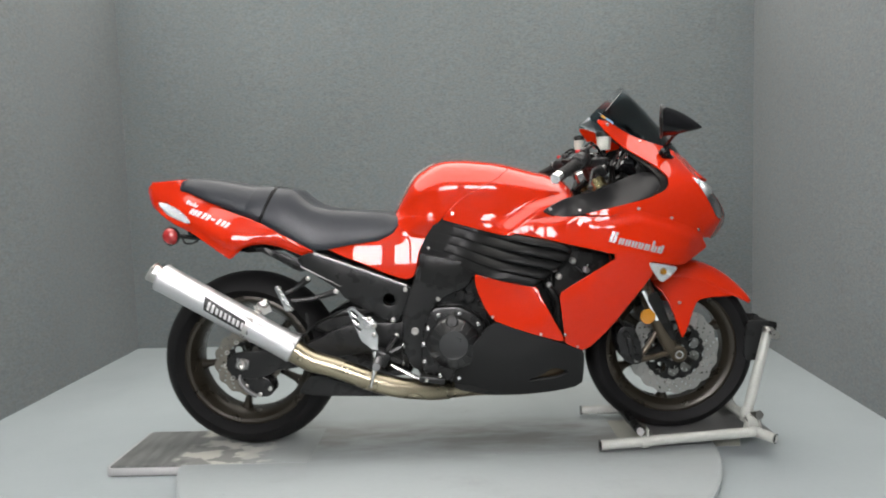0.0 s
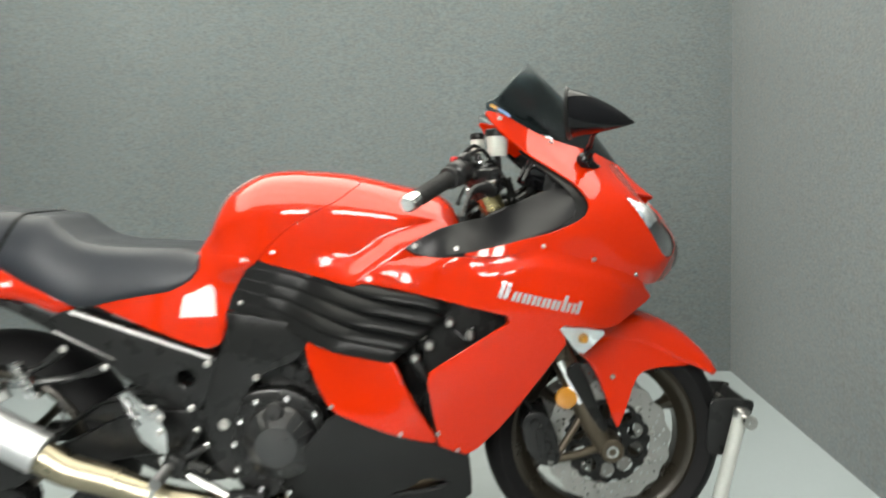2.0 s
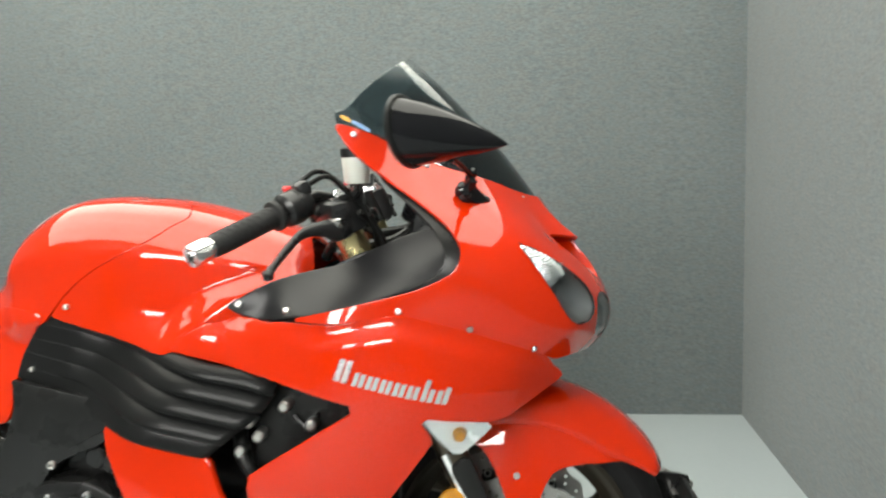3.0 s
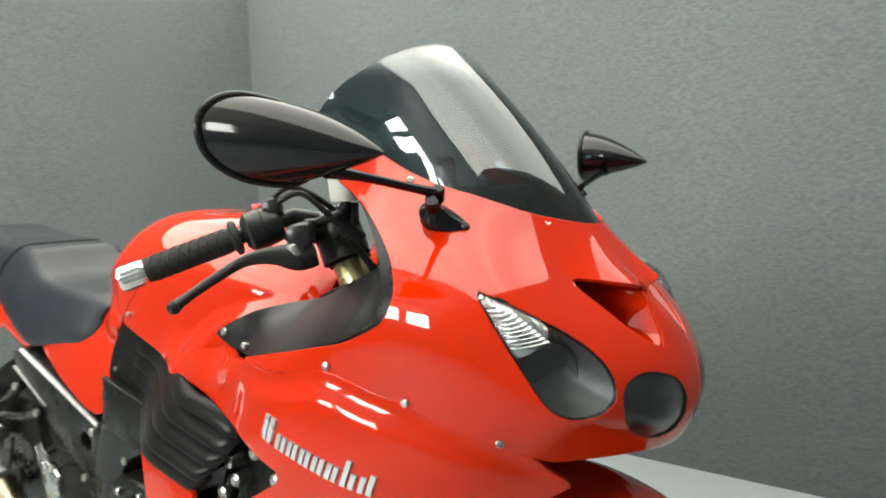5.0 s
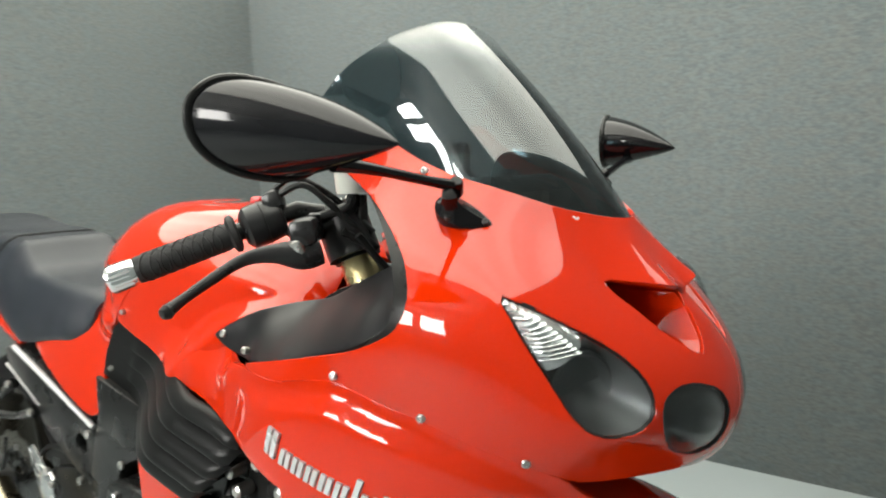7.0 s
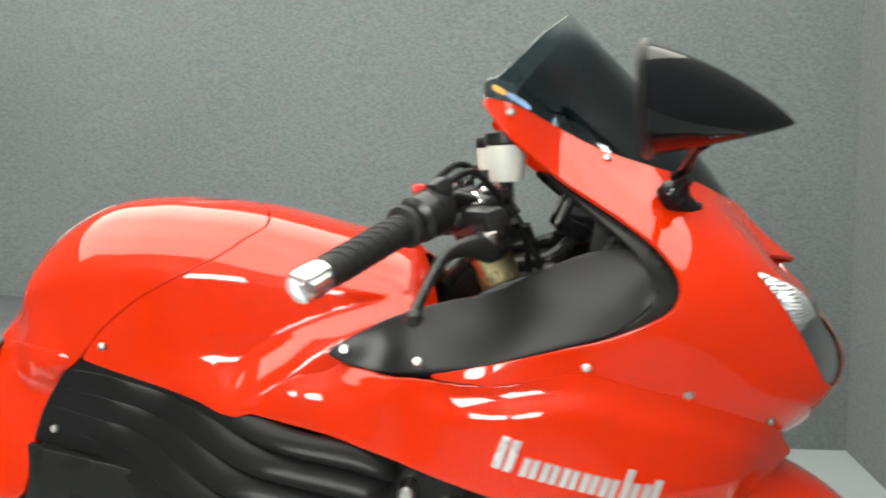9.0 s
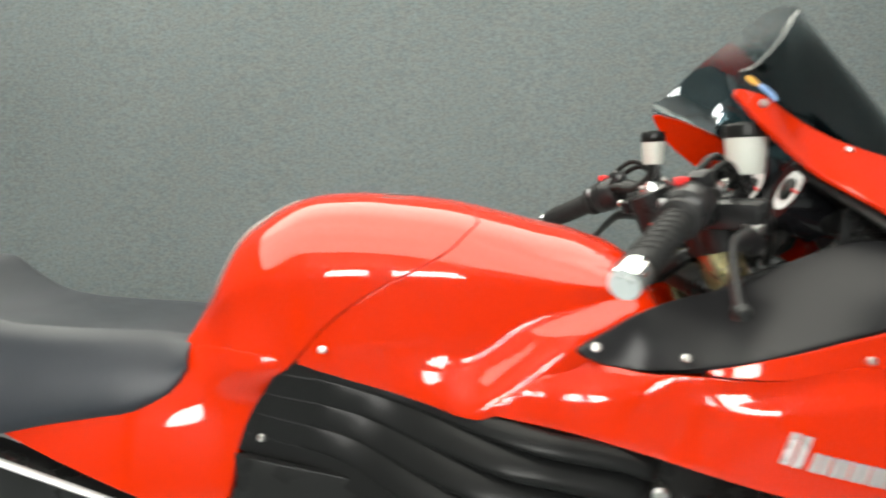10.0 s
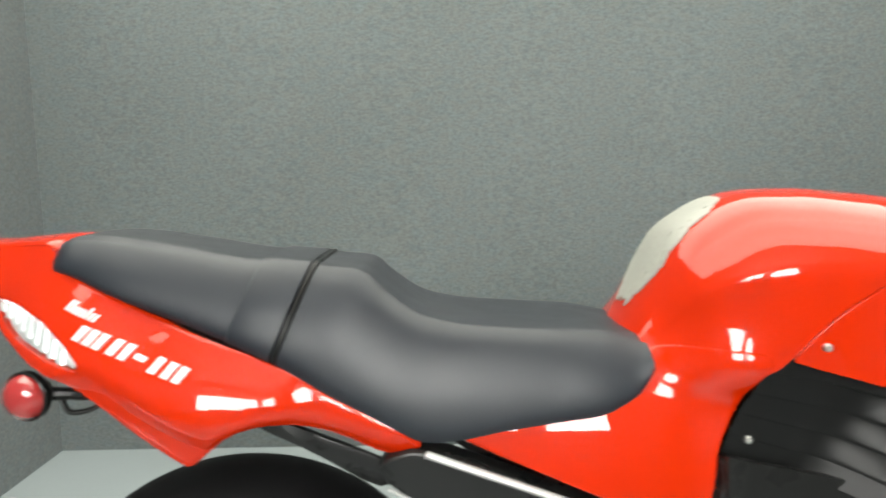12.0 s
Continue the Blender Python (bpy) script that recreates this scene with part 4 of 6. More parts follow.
nose_cowl = shell("upper_cowl", cowl_loop, cowl_both, RED, bike, "glossy red upper fairing", holes=[HEADLIGHT, INNER, INTAKE, mirrored(HEADLIGHT), mirrored(INNER), mirrored(INTAKE)],
                  su=COWL_SU, ref=(.45, 0, .8), step=.012, thick=.004, rim=.0010, soften=1)


def scaled_in(loop, k):
    cx = sum(q[0] for q in loop) / len(loop)
    cy = sum(q[1] for q in loop) / len(loop)
    return [(cx + (q[0] - cx) * k, cy + (q[1] - cy) * k) for q in loop]


def sunk(surface, depth, axis=(.45, 0)):
    """The surface moved towards an upright axis."""
    def moved(u, v):
        x, y, z = surface(u, v)
        dx, dy = axis[0] - x, axis[1] - y
        n = math.hypot(dx, dy)
        return (x + dx / n * depth, y + dy / n * depth, z)
    return moved


def swell(loop, height, reach, low):
    """How far a lamp's glass stands out of the cowl: nothing at its edge, then rising smoothly inwards."""
    q = np.array([(u * COWL_SU, v) for u, v in dense(loop, .006, COWL_SU, 1.0)])

    def out(u, v):
        d = float(np.min(np.hypot(q[:, 0] - abs(u) * COWL_SU, q[:, 1] - v)))
        return height * ramp(d, 0, reach) * ramp(v, low, low + .055)
    return out


HEAD_SWELL, INNER_SWELL = swell(HEADLIGHT, .022, .009, .825), swell(INNER, .006, .02, .65)


def raised(out, depth):
    """The cowl's surface moved out by a lamp's swell and in by a depth."""
    def moved(u, v):
        x, y, z = cowl_both(u, v)
        k = (out(u, v) - depth) / math.hypot(x - NOSE_AXIS, y)
        return (x + (x - NOSE_AXIS) * k, y + y * k, z)
    return moved


def build_lamp(loop, name, label, s, out):
    lp = loop if s > 0 else mirrored(loop)
    lens = shell(name, scaled_in(lp, .985), raised(out, .003), CLEAR, bike, label, su=COWL_SU, ref=(.45, 0, .8), step=.008, thick=.001, rim=.001, soften=1)
    lens.visible_shadow = False
    # bowl behind the lens
    cu = sum(q[0] for q in lp) / len(lp)
    cv = sum(q[1] for q in lp) / len(lp)
    rows = []
    for k, (sc, dp) in enumerate(((1.02, .006), (.97, .016), (.90, .030), (.70, .050), (.40, .062), (.05, .066))):
        rows.append([Vector(sunk(cowl_both, dp)(*q)) for q in rounded(scaled_in(lp, sc), 1)])
    rings("bowl", rows, SMOKED_BOWL, lens, "dark grey lamp bowl", caps=False)
    rim_line = [Vector(sunk(cowl_both, .003)(*q)) for q in rounded(lp, 1)]
    pipe("rubber_edge", rim_line + rim_line[:1], .0026, BLACK, lens, sides=6, smooth=False, caps=False)
    return lens, lp


SMOKED_BOWL = material("smoked_lamp_bowl", (0.085, 0.088, 0.09), 0.40, metal=0.3, vary=0.2, scale=30, bump=0.02)
SIGNAL_RIBS = material("pale_signal_reflector", (0.80, 0.81, 0.81), 0.24, metal=0.35, vary=0.08, fine=260, bump=0.10)
LENS_RIBS = material("ribbed_reflector", (0.64, 0.65, 0.65), 0.20, metal=0.62, vary=0.08, fine=260, bump=0.10)
for s in (1, -1):
    lens, lp = build_lamp(HEADLIGHT, "headlight", "clear teardrop headlight with dark bowl and bright ribbed corner", s, HEAD_SWELL)
    corner = [(37.7, .903), (33.6, .8925), (29.4, .8755), (27.6, .866), (28.2, .852), (30.8, .838), (33.3, .833), (35.8, .868)]
    shell("bright_corner", corner if s > 0 else mirrored(corner), raised(HEAD_SWELL, .0085), LENS_RIBS, lens, "bright ribbed reflector corner", su=COWL_SU, ref=(.45, 0, .8), step=.02, thick=.002, rim=.001, soften=1)
    for k in range(13):
        # fine bright ribs in the upper corner
        v0 = .9025 - .0042 * k
        u_lo, u_hi = 37.4 - .29 * k, 36.3 - .66 * k
        rows = []
        for j in range(9):
            q = j / 8
            u = u_hi + (u_lo - u_hi) * q
            vv = v0 - .005 * q
            rows.append([Vector(raised(HEAD_SWELL, .0045 + .0038 * e)(u * s, vv - .0040 * f)) for e, f in ((1, 0), (.2, .3), (0, .5), (.2, .7), (1, 1.0))])
        rings("bright_rib", rows, LENS_RIBS, lens, closed=False, caps=False)
    pu, pvv = (26.2, .806)
    pc = Vector(sunk(cowl_both, .046)(pu * s, pvv))
    pd = (Vector(cowl_both(pu * s, pvv)) - Vector((.45, 0, pvv))).normalized()
    lathe("projector", [(-.02, .040), (.0, .040), (.008, .039), (.009, .036), (-.003, .031), (-.010, .018), (-.012, 0)], pc, pd, SMOKED_BOWL, lens, "round dark projector lamp", sides=32)
    inner, lp = build_lamp(INNER, "inner_headlight", "rounded inner headlight with dark bowl", s, INNER_SWELL)


def build_intake(s):
    lp = INTAKE if s > 0 else mirrored(INTAKE)
    rows = [[Vector(sunk(cowl_both, dp)(*q)) for q in rounded(scaled_in(lp, sc), 1)] for sc, dp in ((1.0, .004), (.98, .02), (.93, .05), (.85, .09))]
    duct = rings("intake_duct", rows, RED, nose_cowl, caps=False)
    # a flat black sheet paints in the dark of the duct's depth
    back = [Vector(sunk(cowl_both, .088)(*q)) for q in rounded(scaled_in(lp, .9), 1)]
    bm = bmesh.new()
    bm.faces.new([bm.verts.new(v) for v in back])
    part("intake_dark_sheet", bm, BLACK, nose_cowl, "black sheet standing for the dark inside the air intake")


build_intake(1)
build_intake(-1)
# under the nose
shell("nose_floor", [(-24, .10), (24, .10), (26, .335), (12, .40), (0, .41), (-12, .40), (-26, .335)], lambda u, v: (.45 + v * math.cos(radians(u)), -v * math.sin(radians(u)), .705), RED_DARK, bike, su=.005, ref=(.6, 0, 1.5), step=.03)

SIDE = [(.163, .745), (.205, .769), (.268, .799), (.300, .795), (.345, .790), (.378, .794), (.466, .790)] + [(x, z + .0012) for x, z in GROOVE_XZ[1:]] + [
    (.790, .700), (.806, .682), (.808, .672), (.752, .648), (.704, .625), (.640, .637), (.580, .650), (.603, .608), (.590, .590), (.541, .525), (.472, .435), (.394, .360), (.356, .376), (.326, .392),
    (.326, .409), (.317, .479), (.307, .553), (.340, .575), (.420, .622), (.498, .669), (.420, .688), (.333, .708), (.245, .727)]
groove_height = curve1(sorted([(x, z) for x, z in GROOVE_XZ[1:]] + [(.30, .797), (.378, .796), (.44, .792)]))


crease_height = curve1([(.15, .768), (.185, .768), (.249, .765), (.297, .764), (.33, .769), (.352, .777), (.376, .793), (.42, .80)])


def shoulder(u, v):
    # the panel swells out below its joint with the upper fairing
    d = (groove_height(u) - v - .013) / .021
    d = min(max(d, 0), 1)
    along = min(max((u - .36) / .12, 0), 1) * min(max((.80 - u) / .08, 0), 1)
    low = min(max((v - .60) / .08, 0), 1)
    # a crease behind it, above which the panel turns up towards the cockpit
    h = v - crease_height(u)
    up, down = 1 - h / .031, 1 + h / .070
    edge = .5 * (up + down) - .5 * math.sqrt((up - down) ** 2 + .02)
    fold = .0125 * max(edge, 0) * ramp(u, .185, .235) * (1 - ramp(u, .335, .390))
    return .0115 * d * d * (3 - 2 * d) * along * low + fold


side_fairings = shell("side_fairing", SIDE, flank, RED, bike, "glossy red side fairing", step=.009, mirror=True, ref=(.4, 0, .6), soften=1, rim=.0010, lift=shoulder)
WEDGE = [(.046, .617), (.066, .611), (.102, .603), (.170, .590), (.238, .577), (.248, .555), (.261, .524), (.291, .470), (.323, .412), (.323, .394), (.250, .417), (.151, .448), (.100, .467), (.072, .514), (.048, .575)]
shell("lower_wedge_panel", WEDGE, flank, RED, bike, "glossy red lower wedge of the fairing", step=.016, mirror=True, ref=(.2, 0, .5), soften=1)

# the black vent panel: five overlapping strips whose lower lips stand out towards the front
vent_top = curve1([(-.14, .812), (-.060, .7945), (-.030, .790), (.057, .767), (.160, .744), (.245, .7255), (.336, .7035), (.360, .692)])
vent_low = curve1([(-.14, .688), (-.061, .662), (.010, .638), (.066, .615), (.156, .590), (.235, .572), (.37, .532)])
vent_rear = curve1([(0, -.058), (.12, -.074), (.38, -.097), (.70, -.118), (1, -.131)])
vent_fore = curve1([(0, .356), (.15, .350), (.40, .325), (.70, .280), (1, .236)])
VENT_LINES = (0, .15, .365, .585, .805, 1.0)


def vent_strip(k, s):
    """One strip, from under the lip above it down to its own lip and back in."""
    a0, a1 = VENT_LINES[k], VENT_LINES[k + 1]
    last = k == len(VENT_LINES) - 2
    rows = []
    n = 56
    for j in range(n + 1):
        b = j / n
        row = []
        for f, out in ((-.12, -.60), (.0, -.25), (.08, .05), (.20, .38), (.34, .64), (.50, .84), (.66, .96), (.80, 1.0), (.90, .95), (.97, .80), (1.015, .50), (1.02, .15), (.98, -.30)):
            a = min(max(a0 + (a1 - a0) * f, 0), 1.004)
            x = vent_rear(a) + (vent_fore(a) - vent_rear(a)) * b
            z = vent_top(x) + (vent_low(x) - vent_top(x)) * a
            rise = ramp(b, .30 + .02 * k, .80) * (.25 if last else 1.0) * (.6 if k == 0 else 1.0)
            fine = ramp(b, .10 + .03 * k, .20) * (0 if last else 1.0)
            d = vent_depth(x, z) + out * (.0026 * fine + .0150 * rise) - .006 * rise - (.003 if f < 0 or (f > .9 and out < .3) else 0)
            if b > .965:
                d -= .010 * ((b - .965) / .035) ** 2
            row.append(Vector((x, -s * d, z)))
        rows.append(row)
    return rows


for s in (1, -1):
    vent_panel = rings("vent_panel", vent_strip(0, s), VENT_BLACK, bike, "matt black air outlet panel with stepped, overlapping strips", closed=False, caps=False, sharp=55)
    for k in range(1, 5):
        rings("vent_strip", vent_strip(k, s), VENT_BLACK, vent_panel, closed=False, caps=False, sharp=55)

# inner duct pads beside the cockpit
PAN = [(.270, .813), (.276, .806), (.292, .798), (.310, .792), (.345, .789), (.378, .796), (.45, .808), (.52, .825), (.585, .843), (.622, .866), (.635, .895), (.628, .918), (.606, .928), (.567, .921), (.510, .898), (.458, .872), (.392, .862), (.344, .851), (.314, .837), (.284, .822)]
pan_depth = tps([(.268, .812, .213), (.280, .802, .213), (.284, .822, .210), (.300, .796, .213), (.314, .838, .203), (.30, .815, .211), (.33, .82, .207), (.344, .852, .190), (.345, .789, .222), (.378, .797, .241), (.45, .806, .262), (.56, .825, .270), (.64, .86, .258), (.645, .90, .250), (.605, .925, .196), (.55, .915, .17), (.50, .895, .165), (.43, .87, .16), (.39, .866, .165), (.50, .85, .222), (.42, .83, .218), (.58, .87, .24)])
cockpit_panels = shell("cockpit_side_panel", PAN, lambda u, v: (u, -pan_depth(u, v), v), PAN_BLACK, bike, "satin black panel between tank and fairing", step=.014, ref=(.4, 0, .6), mirror=True, soften=2)
shell("cockpit_liner", [(.40, .83), (.66, .86), (.68, .92), (.665, .975), (.60, 1.02), (.53, 1.0), (.60, .95), (.57, .91), (.45, .88)], lambda u, v: (u, -.155 - .12 * max(0, .97 - v) + .25 * max(0, u - .60), v), BLACK, bike, step=.03, ref=(.4, 0, .6), mirror=True)

# black trim that lines the edge of the cockpit opening
TRIM_EDGE = [(66, 1.010), (62, .996), (58, .979), (55, .961), (53, .944), (52, .930), (51.6, .905), (52.6, .885), (54.5, .867), (58.5, .853), (63, .842), (67, .835)]
trim_loop = [(u - 2, v + (.004 if v > .9 else -.004)) for u, v in TRIM_EDGE] + [(u + 3.2 * math.sin(math.pi * min(1, .10 + k / 11)), v) for k, (u, v) in list(enumerate(TRIM_EDGE))[::-1]]
for s in (1, -1):
    shell("cockpit_trim", trim_loop if s > 0 else mirrored(trim_loop), sunk(cowl_both, .014), BLACK, bike, "black plastic trim inside the fairing edge", su=COWL_SU, ref=(.45, 0, .8), step=.012, thick=.003, rim=.001, soften=1)

# windscreen
screen_right = [(u, v - .010 * math.cos(radians(u))) for u, v in SCREEN_LINE] + [(88.6, 1.104), (87.5, 1.114)] + [(u, rim_z(u)) for u in (84, 78, 70, 60, 50, 40, 30, 20, 10, 0)]
screen_loop = screen_right + [(-u, v) for u, v in screen_right[::-1] if 0 < u]


def screen_both(u, v):
    x, y, z = screen(abs(u), v)
    return (x, y if u >= 0 else -y, z)


windscreen = shell("windscreen", screen_loop, screen_both, SMOKE, bike, "dark smoked plastic windscreen, clearer towards its top edge", su=.0040, ref=(.42, 0, .93), step=.011, thick=.003, rim=.0012, soften=1)


# -- tank --
def tank_both(u, v):
    x, y, z = tank(u, abs(v))
    return (x, y if v >= 0 else -y, z)


TANK_SEAM = [(.125, 0), (.150, 14), (.168, 32), (.160, 40), (.131, 53), (.080, 63), (.030, 72), (-.018, 83), (-.052, 94)]
rear_right = TANK_SEAM + [(-.070, 99), (-.10, 101), (-.15, 98), (-.19, 90), (-.215, 76), (-.232, 60), (-.236, 30), (-.236, 0)]
fuel_tank = shell("fuel_tank", rear_right + [(u, -v) for u, v in rear_right[::-1] if v > 0], tank_both, RED, bike, "glossy red fuel tank with a worn pale pad at the rear", sv=.0040, ref=(0, 0, .72), step=.010, rim=.0012, soften=1)
front_right = [(.358, 0), (.380, 28), (.396, 54), (.352, 86), (.278, 105), (.250, 108), (.192, 117), (.152, 120), (.06, 110), (-.050, 97)] + [(u + .0018, v) for u, v in TANK_SEAM[::-1]]
shell("tank_front_cover", [q for q in front_right] + [(u, -v) for u, v in front_right[::-1] if v > 0], tank_both, RED, bike, "glossy red front tank cover", sv=.0040, ref=(0.1, 0, .72), step=.010, rim=.0012, soften=1)
pad_right = [(-.080, 7), (-.084, 13), (-.106, 21), (-.132, 26), (-.148, 30), (-.160, 29), (-.168, 31), (-.186, 25), (-.198, 19), (-.206, 12), (-.205, 5)]
rng = random.Random(7)
pad_loop = [(u + rng.uniform(-.0022, .0022), v + rng.uniform(-.7, .7)) for u, v in dense(pad_right + [(u, -v) for u, v in pad_right[::-1]], .007, 1.0, .004)]
chips = [ring2(u, v, r, 7, ry=r / .004 * .7) for u, v, r in ((-.105, 14, .004), (-.128, 19, .003), (-.150, 16, .0025), (-.165, 24, .0045), (-.182, 17, .003), (-.196, 11, .0035), (-.140, 21, .0025), (-.118, -18, .004), (-.170, -20, .004))]
shell("tank_pad", pad_loop, lambda u, v: tuple(Vector(tank_both(u, v)) + Vector((-.6, 0, .8)) * .0025), PAD, fuel_tank, "worn pale grey tank pad with chipped edges", holes=chips, sv=.0040, ref=(0, 0, .72), step=.012, thick=.001, rim=.0006, soften=0)
lathe("filler_cap", [(-.01, .062), (.003, .062), (.007, .056), (.007, .036), (.010, .033), (.010, 0)], (.045, 0, .9742), (.06, 0, 1), SATIN, fuel_tank, "black and steel fuel filler cap", sides=40)
lathe("filler_ring", [(-.01, .066), (.002, .066), (.004, .0625), (-.01, .0625)], (.045, 0, .9742), (.06, 0, 1), STEEL, fuel_tank, sides=40)

# -- side covers under the seat --
COVER = [(-.449, .707), (-.380, .716), (-.313, .725), (-.253, .735), (-.224, .750), (-.207, .772), (-.205, .800), (-.180, .806), (-.120, .806), (-.072, .800), (-.066, .793), (-.094, .757), (-.119, .712), (-.133, .684), (-.138, .645), (-.150, .606), (-.184, .597), (-.26, .628), (-.341, .662), (-.42, .694)]
covers = shell("side_cover", COVER, lambda u, v: (u, -cover_depth(u, v), v), RED, bike, "glossy red triangular side cover under the seat", step=.011, ref=(-.2, 0, .7), mirror=True, rim=.004, soften=1)

# -- seats --
seat_top = curve1([(-.953, .918), (-.950, .934), (-.944, .943), (-.932, .951), (-.904, .954), (-.827, .943), (-.727, .921), (-.640, .909), (-.600, .902), (-.565, .877), (-.52, .850), (-.47, .837), (-.40, .830), (-.32, .825), (-.25, .820), (-.20, .810)])
seat_wide = curve1([(-.953, .062), (-.948, .078), (-.935, .093), (-.90, .108), (-.87, .117), (-.77, .130), (-.66, .142), (-.60, .150), (-.50, .157), (-.42, .156), (-.34, .155), (-.26, .152), (-.20, .135)])
seat_base = curve1([(-.953, .914), (-.948, .912), (-.92, .908), (-.90, .902), (-.870, .888), (-.774, .850), (-.657, .798), (-.579, .752), (-.514, .716), (-.48, .702), (-.447, .702), (-.379, .713), (-.312, .722), (-.252, .732), (-.215, .752), (-.20, .775)])


seat_flat = curve1([(-.953, .03), (-.945, .046), (-.90, .064), (-.80, .076), (-.68, .084), (-.60, .094), (-.52, .104), (-.40, .108), (-.28, .104), (-.20, .09)])


def seat_ring(x, grow=0.0):
    """A closed ring: up one side, over the dished top with its soft crease, down the other, then straight under."""
    t, w, b, c = seat_top(x) + grow, seat_wide(x) + grow, seat_base(x), seat_flat(x)
    h = t - b
    half = [(0, t - .001), (c * .5, t - .0015), (c * .85, t - .002), (c, t - .004), (c + (w - c) * .36, t - h * .15), (c + (w - c) * .70, t - h * .40), (c + (w - c) * .92, b + h * .34), (w, b + h * .11), (w - .003, b)]
    right = [(q[0], q[1]) for q in glide(half, 4)]
    return [Vector((x, -y, z)) for y, z in right[::-1]] + [Vector((x, y, z)) for y, z in right[1:]]


def seat_run(x0, x1, step=.010):
    n = max(4, int(abs(x1 - x0) / step))
    return [x0 + (x1 - x0) * k / n for k in range(n + 1)]


def lean(ring, k):
    """Leans a ring back over its foot, as the joints of the seat lie."""
    base = ring[0].z
    return [Vector((p.x + (p.z - base) * k, p.y, p.z)) for p in ring]


def seat_rings(x0, x1, k0, k1):
    xs = seat_run(x0, x1)
    return [lean(seat_ring(x), k0 + (k1 - k0) * i / (len(xs) - 1)) for i, x in enumerate(xs)]


rider_seat = rings("rider_seat", seat_rings(-.655, -.200, .42, -.10), VINYL, bike, "black vinyl rider seat with a dished top")
pillion = rings("pillion_seat", seat_rings(-.953, -.664, .0, .42), VINYL, bike, "black vinyl pillion seat stepped above the rider seat")
strap_rows = [lean(seat_ring(x, grow=g), .42) for x, g in ((-.716, -.001), (-.715, .0022), (-.713, .003), (-.690, .003), (-.668, .003), (-.664, .0026), (-.663, -.001))]
rings("strap", strap_rows, VINYL, pillion, "black strap across the seat", caps=False)
rings("seat_piping", [lean(seat_ring(x, grow=g), .42) for x, g in ((-.6625, .0), (-.661, .003), (-.6575, .003), (-.6555, .0))], BLACK, pillion, caps=False)

# -- tail --
tail_depth = tps([(-.474, .700, .154), (-.55, .73, .156), (-.66, .80, .139), (-.66, .762, .164), (-.716, .700, .176), (-.73, .79, .161), (-.73, .75, .177), (-.80, .848, .121), (-.80, .808, .156), (-.80, .77, .174), (-.90, .905, .097), (-.89, .862, .132), (-.89, .815, .153), (-.95, .845, .122), (-1.03, .90, .066), (-1.07, .925, .042), (-1.06, .875, .052), (-.93, .935, .085), (-1.02, .85, .078), (-.985, .938, .062), (-.62, .735, .158), (-.56, .755, .150)])
TAIL = [(-1.071, .918), (-1.066, .936), (-1.040, .946), (-.985, .950), (-.945, .950), (-.930, .925), (-.905, .907), (-.782, .850), (-.663, .805), (-.583, .760), (-.500, .718), (-.480, .701), (-.489, .688), (-.523, .688), (-.584, .716), (-.624, .728), (-.672, .728), (-.707, .718), (-.735, .696), (-.755, .680), (-.775, .692), (-.880, .770), (-.930, .792), (-.960, .803), (-1.022, .836), (-1.050, .866)]
SIGNAL = dense([(-1.034, .877), (-.991, .870), (-.939, .851), (-.906, .828), (-.884, .805), (-.889, .801), (-.977, .829), (-1.002, .843), (-1.023, .863)], .012)
fold_line = curve1([(-1.05, .78), (-.93, .792), (-.895, .803), (-.86, .801), (-.812, .771), (-.745, .732), (-.722, .724), (-.70, .734), (-.66, .745), (-.607, .741), (-.547, .722), (-.49, .700), (-.46, .688)])


def tail_fold(u, v):
    # the lower band of the tail turns under
    return -.7 * max(0, fold_line(u) - v)


tails = shell("tail_cowl", TAIL, lambda u, v: (u, -tail_depth(u, v), v), RED, bike, "glossy red tail cowl", holes=[scaled_in(SIGNAL, .98)], step=.015, ref=(-.75, 0, .75), mirror=True, rim=.008, soften=1, lift=tail_fold)
for s in (-1, 1):
    lens = shell("rear_signal", scaled_in(SIGNAL, .97), lambda u, v: (u, s * (tail_depth(u, v) + .002), v), CLEAR, bike, "clear rear signal lens over bright ribs", step=.02, ref=(-.75, 0, .75), thick=.001, rim=.003, soften=1)
    lens.visible_shadow = False
    shell("reflector", scaled_in(SIGNAL, .96), lambda u, v: (u, s * (tail_depth(u, v) - .010), v), SIGNAL_RIBS, lens, "bright lamp reflector", step=.02, ref=(-.75, 0, .75), thick=.002, rim=.0, soften=1)
    for k in range(9):
        f = (k + .5) / 9
        x = -1.022 + .120 * f
        zt, zb = .874 - .062 * max(0, f - .25) - .04 * max(0, f - .7), .862 - .060 * f
        rows = [[Vector((x + d, s * (tail_depth(x, z) - e), z - .015 * (z - zb))) for d, e in ((-.0065, .0095), (-.003, .0072), (.003, .0072), (.0065, .0095))] for z in (zb, (zb + zt) / 2, zt)]
        rings("bright_rib", rows, SIGNAL_RIBS, lens, closed=False, caps=False)
top_rows = []
for k in range(9):
    x = -1.072 + .140 * k / 8
    wx = tail_depth(x, .945) + .0025
    zz = curve1([(-1.072, .918), (-1.064, .936), (-1.03, .946), (-.98, .950), (-.95, .951), (-.93, .944)])(x)
    top_rows.append([Vector((x, wx * math.sin(radians(a)), zz + .010 * math.cos(radians(a)) - .009)) for a in range(-90, 91, 15)])
tail_top = rings("tail_top", top_rows, RED, bike, "red cap of the tail", closed=False, caps=False)
sol = tail_top.modifiers.new("thickness", "SOLIDIFY")
sol.thickness = .005
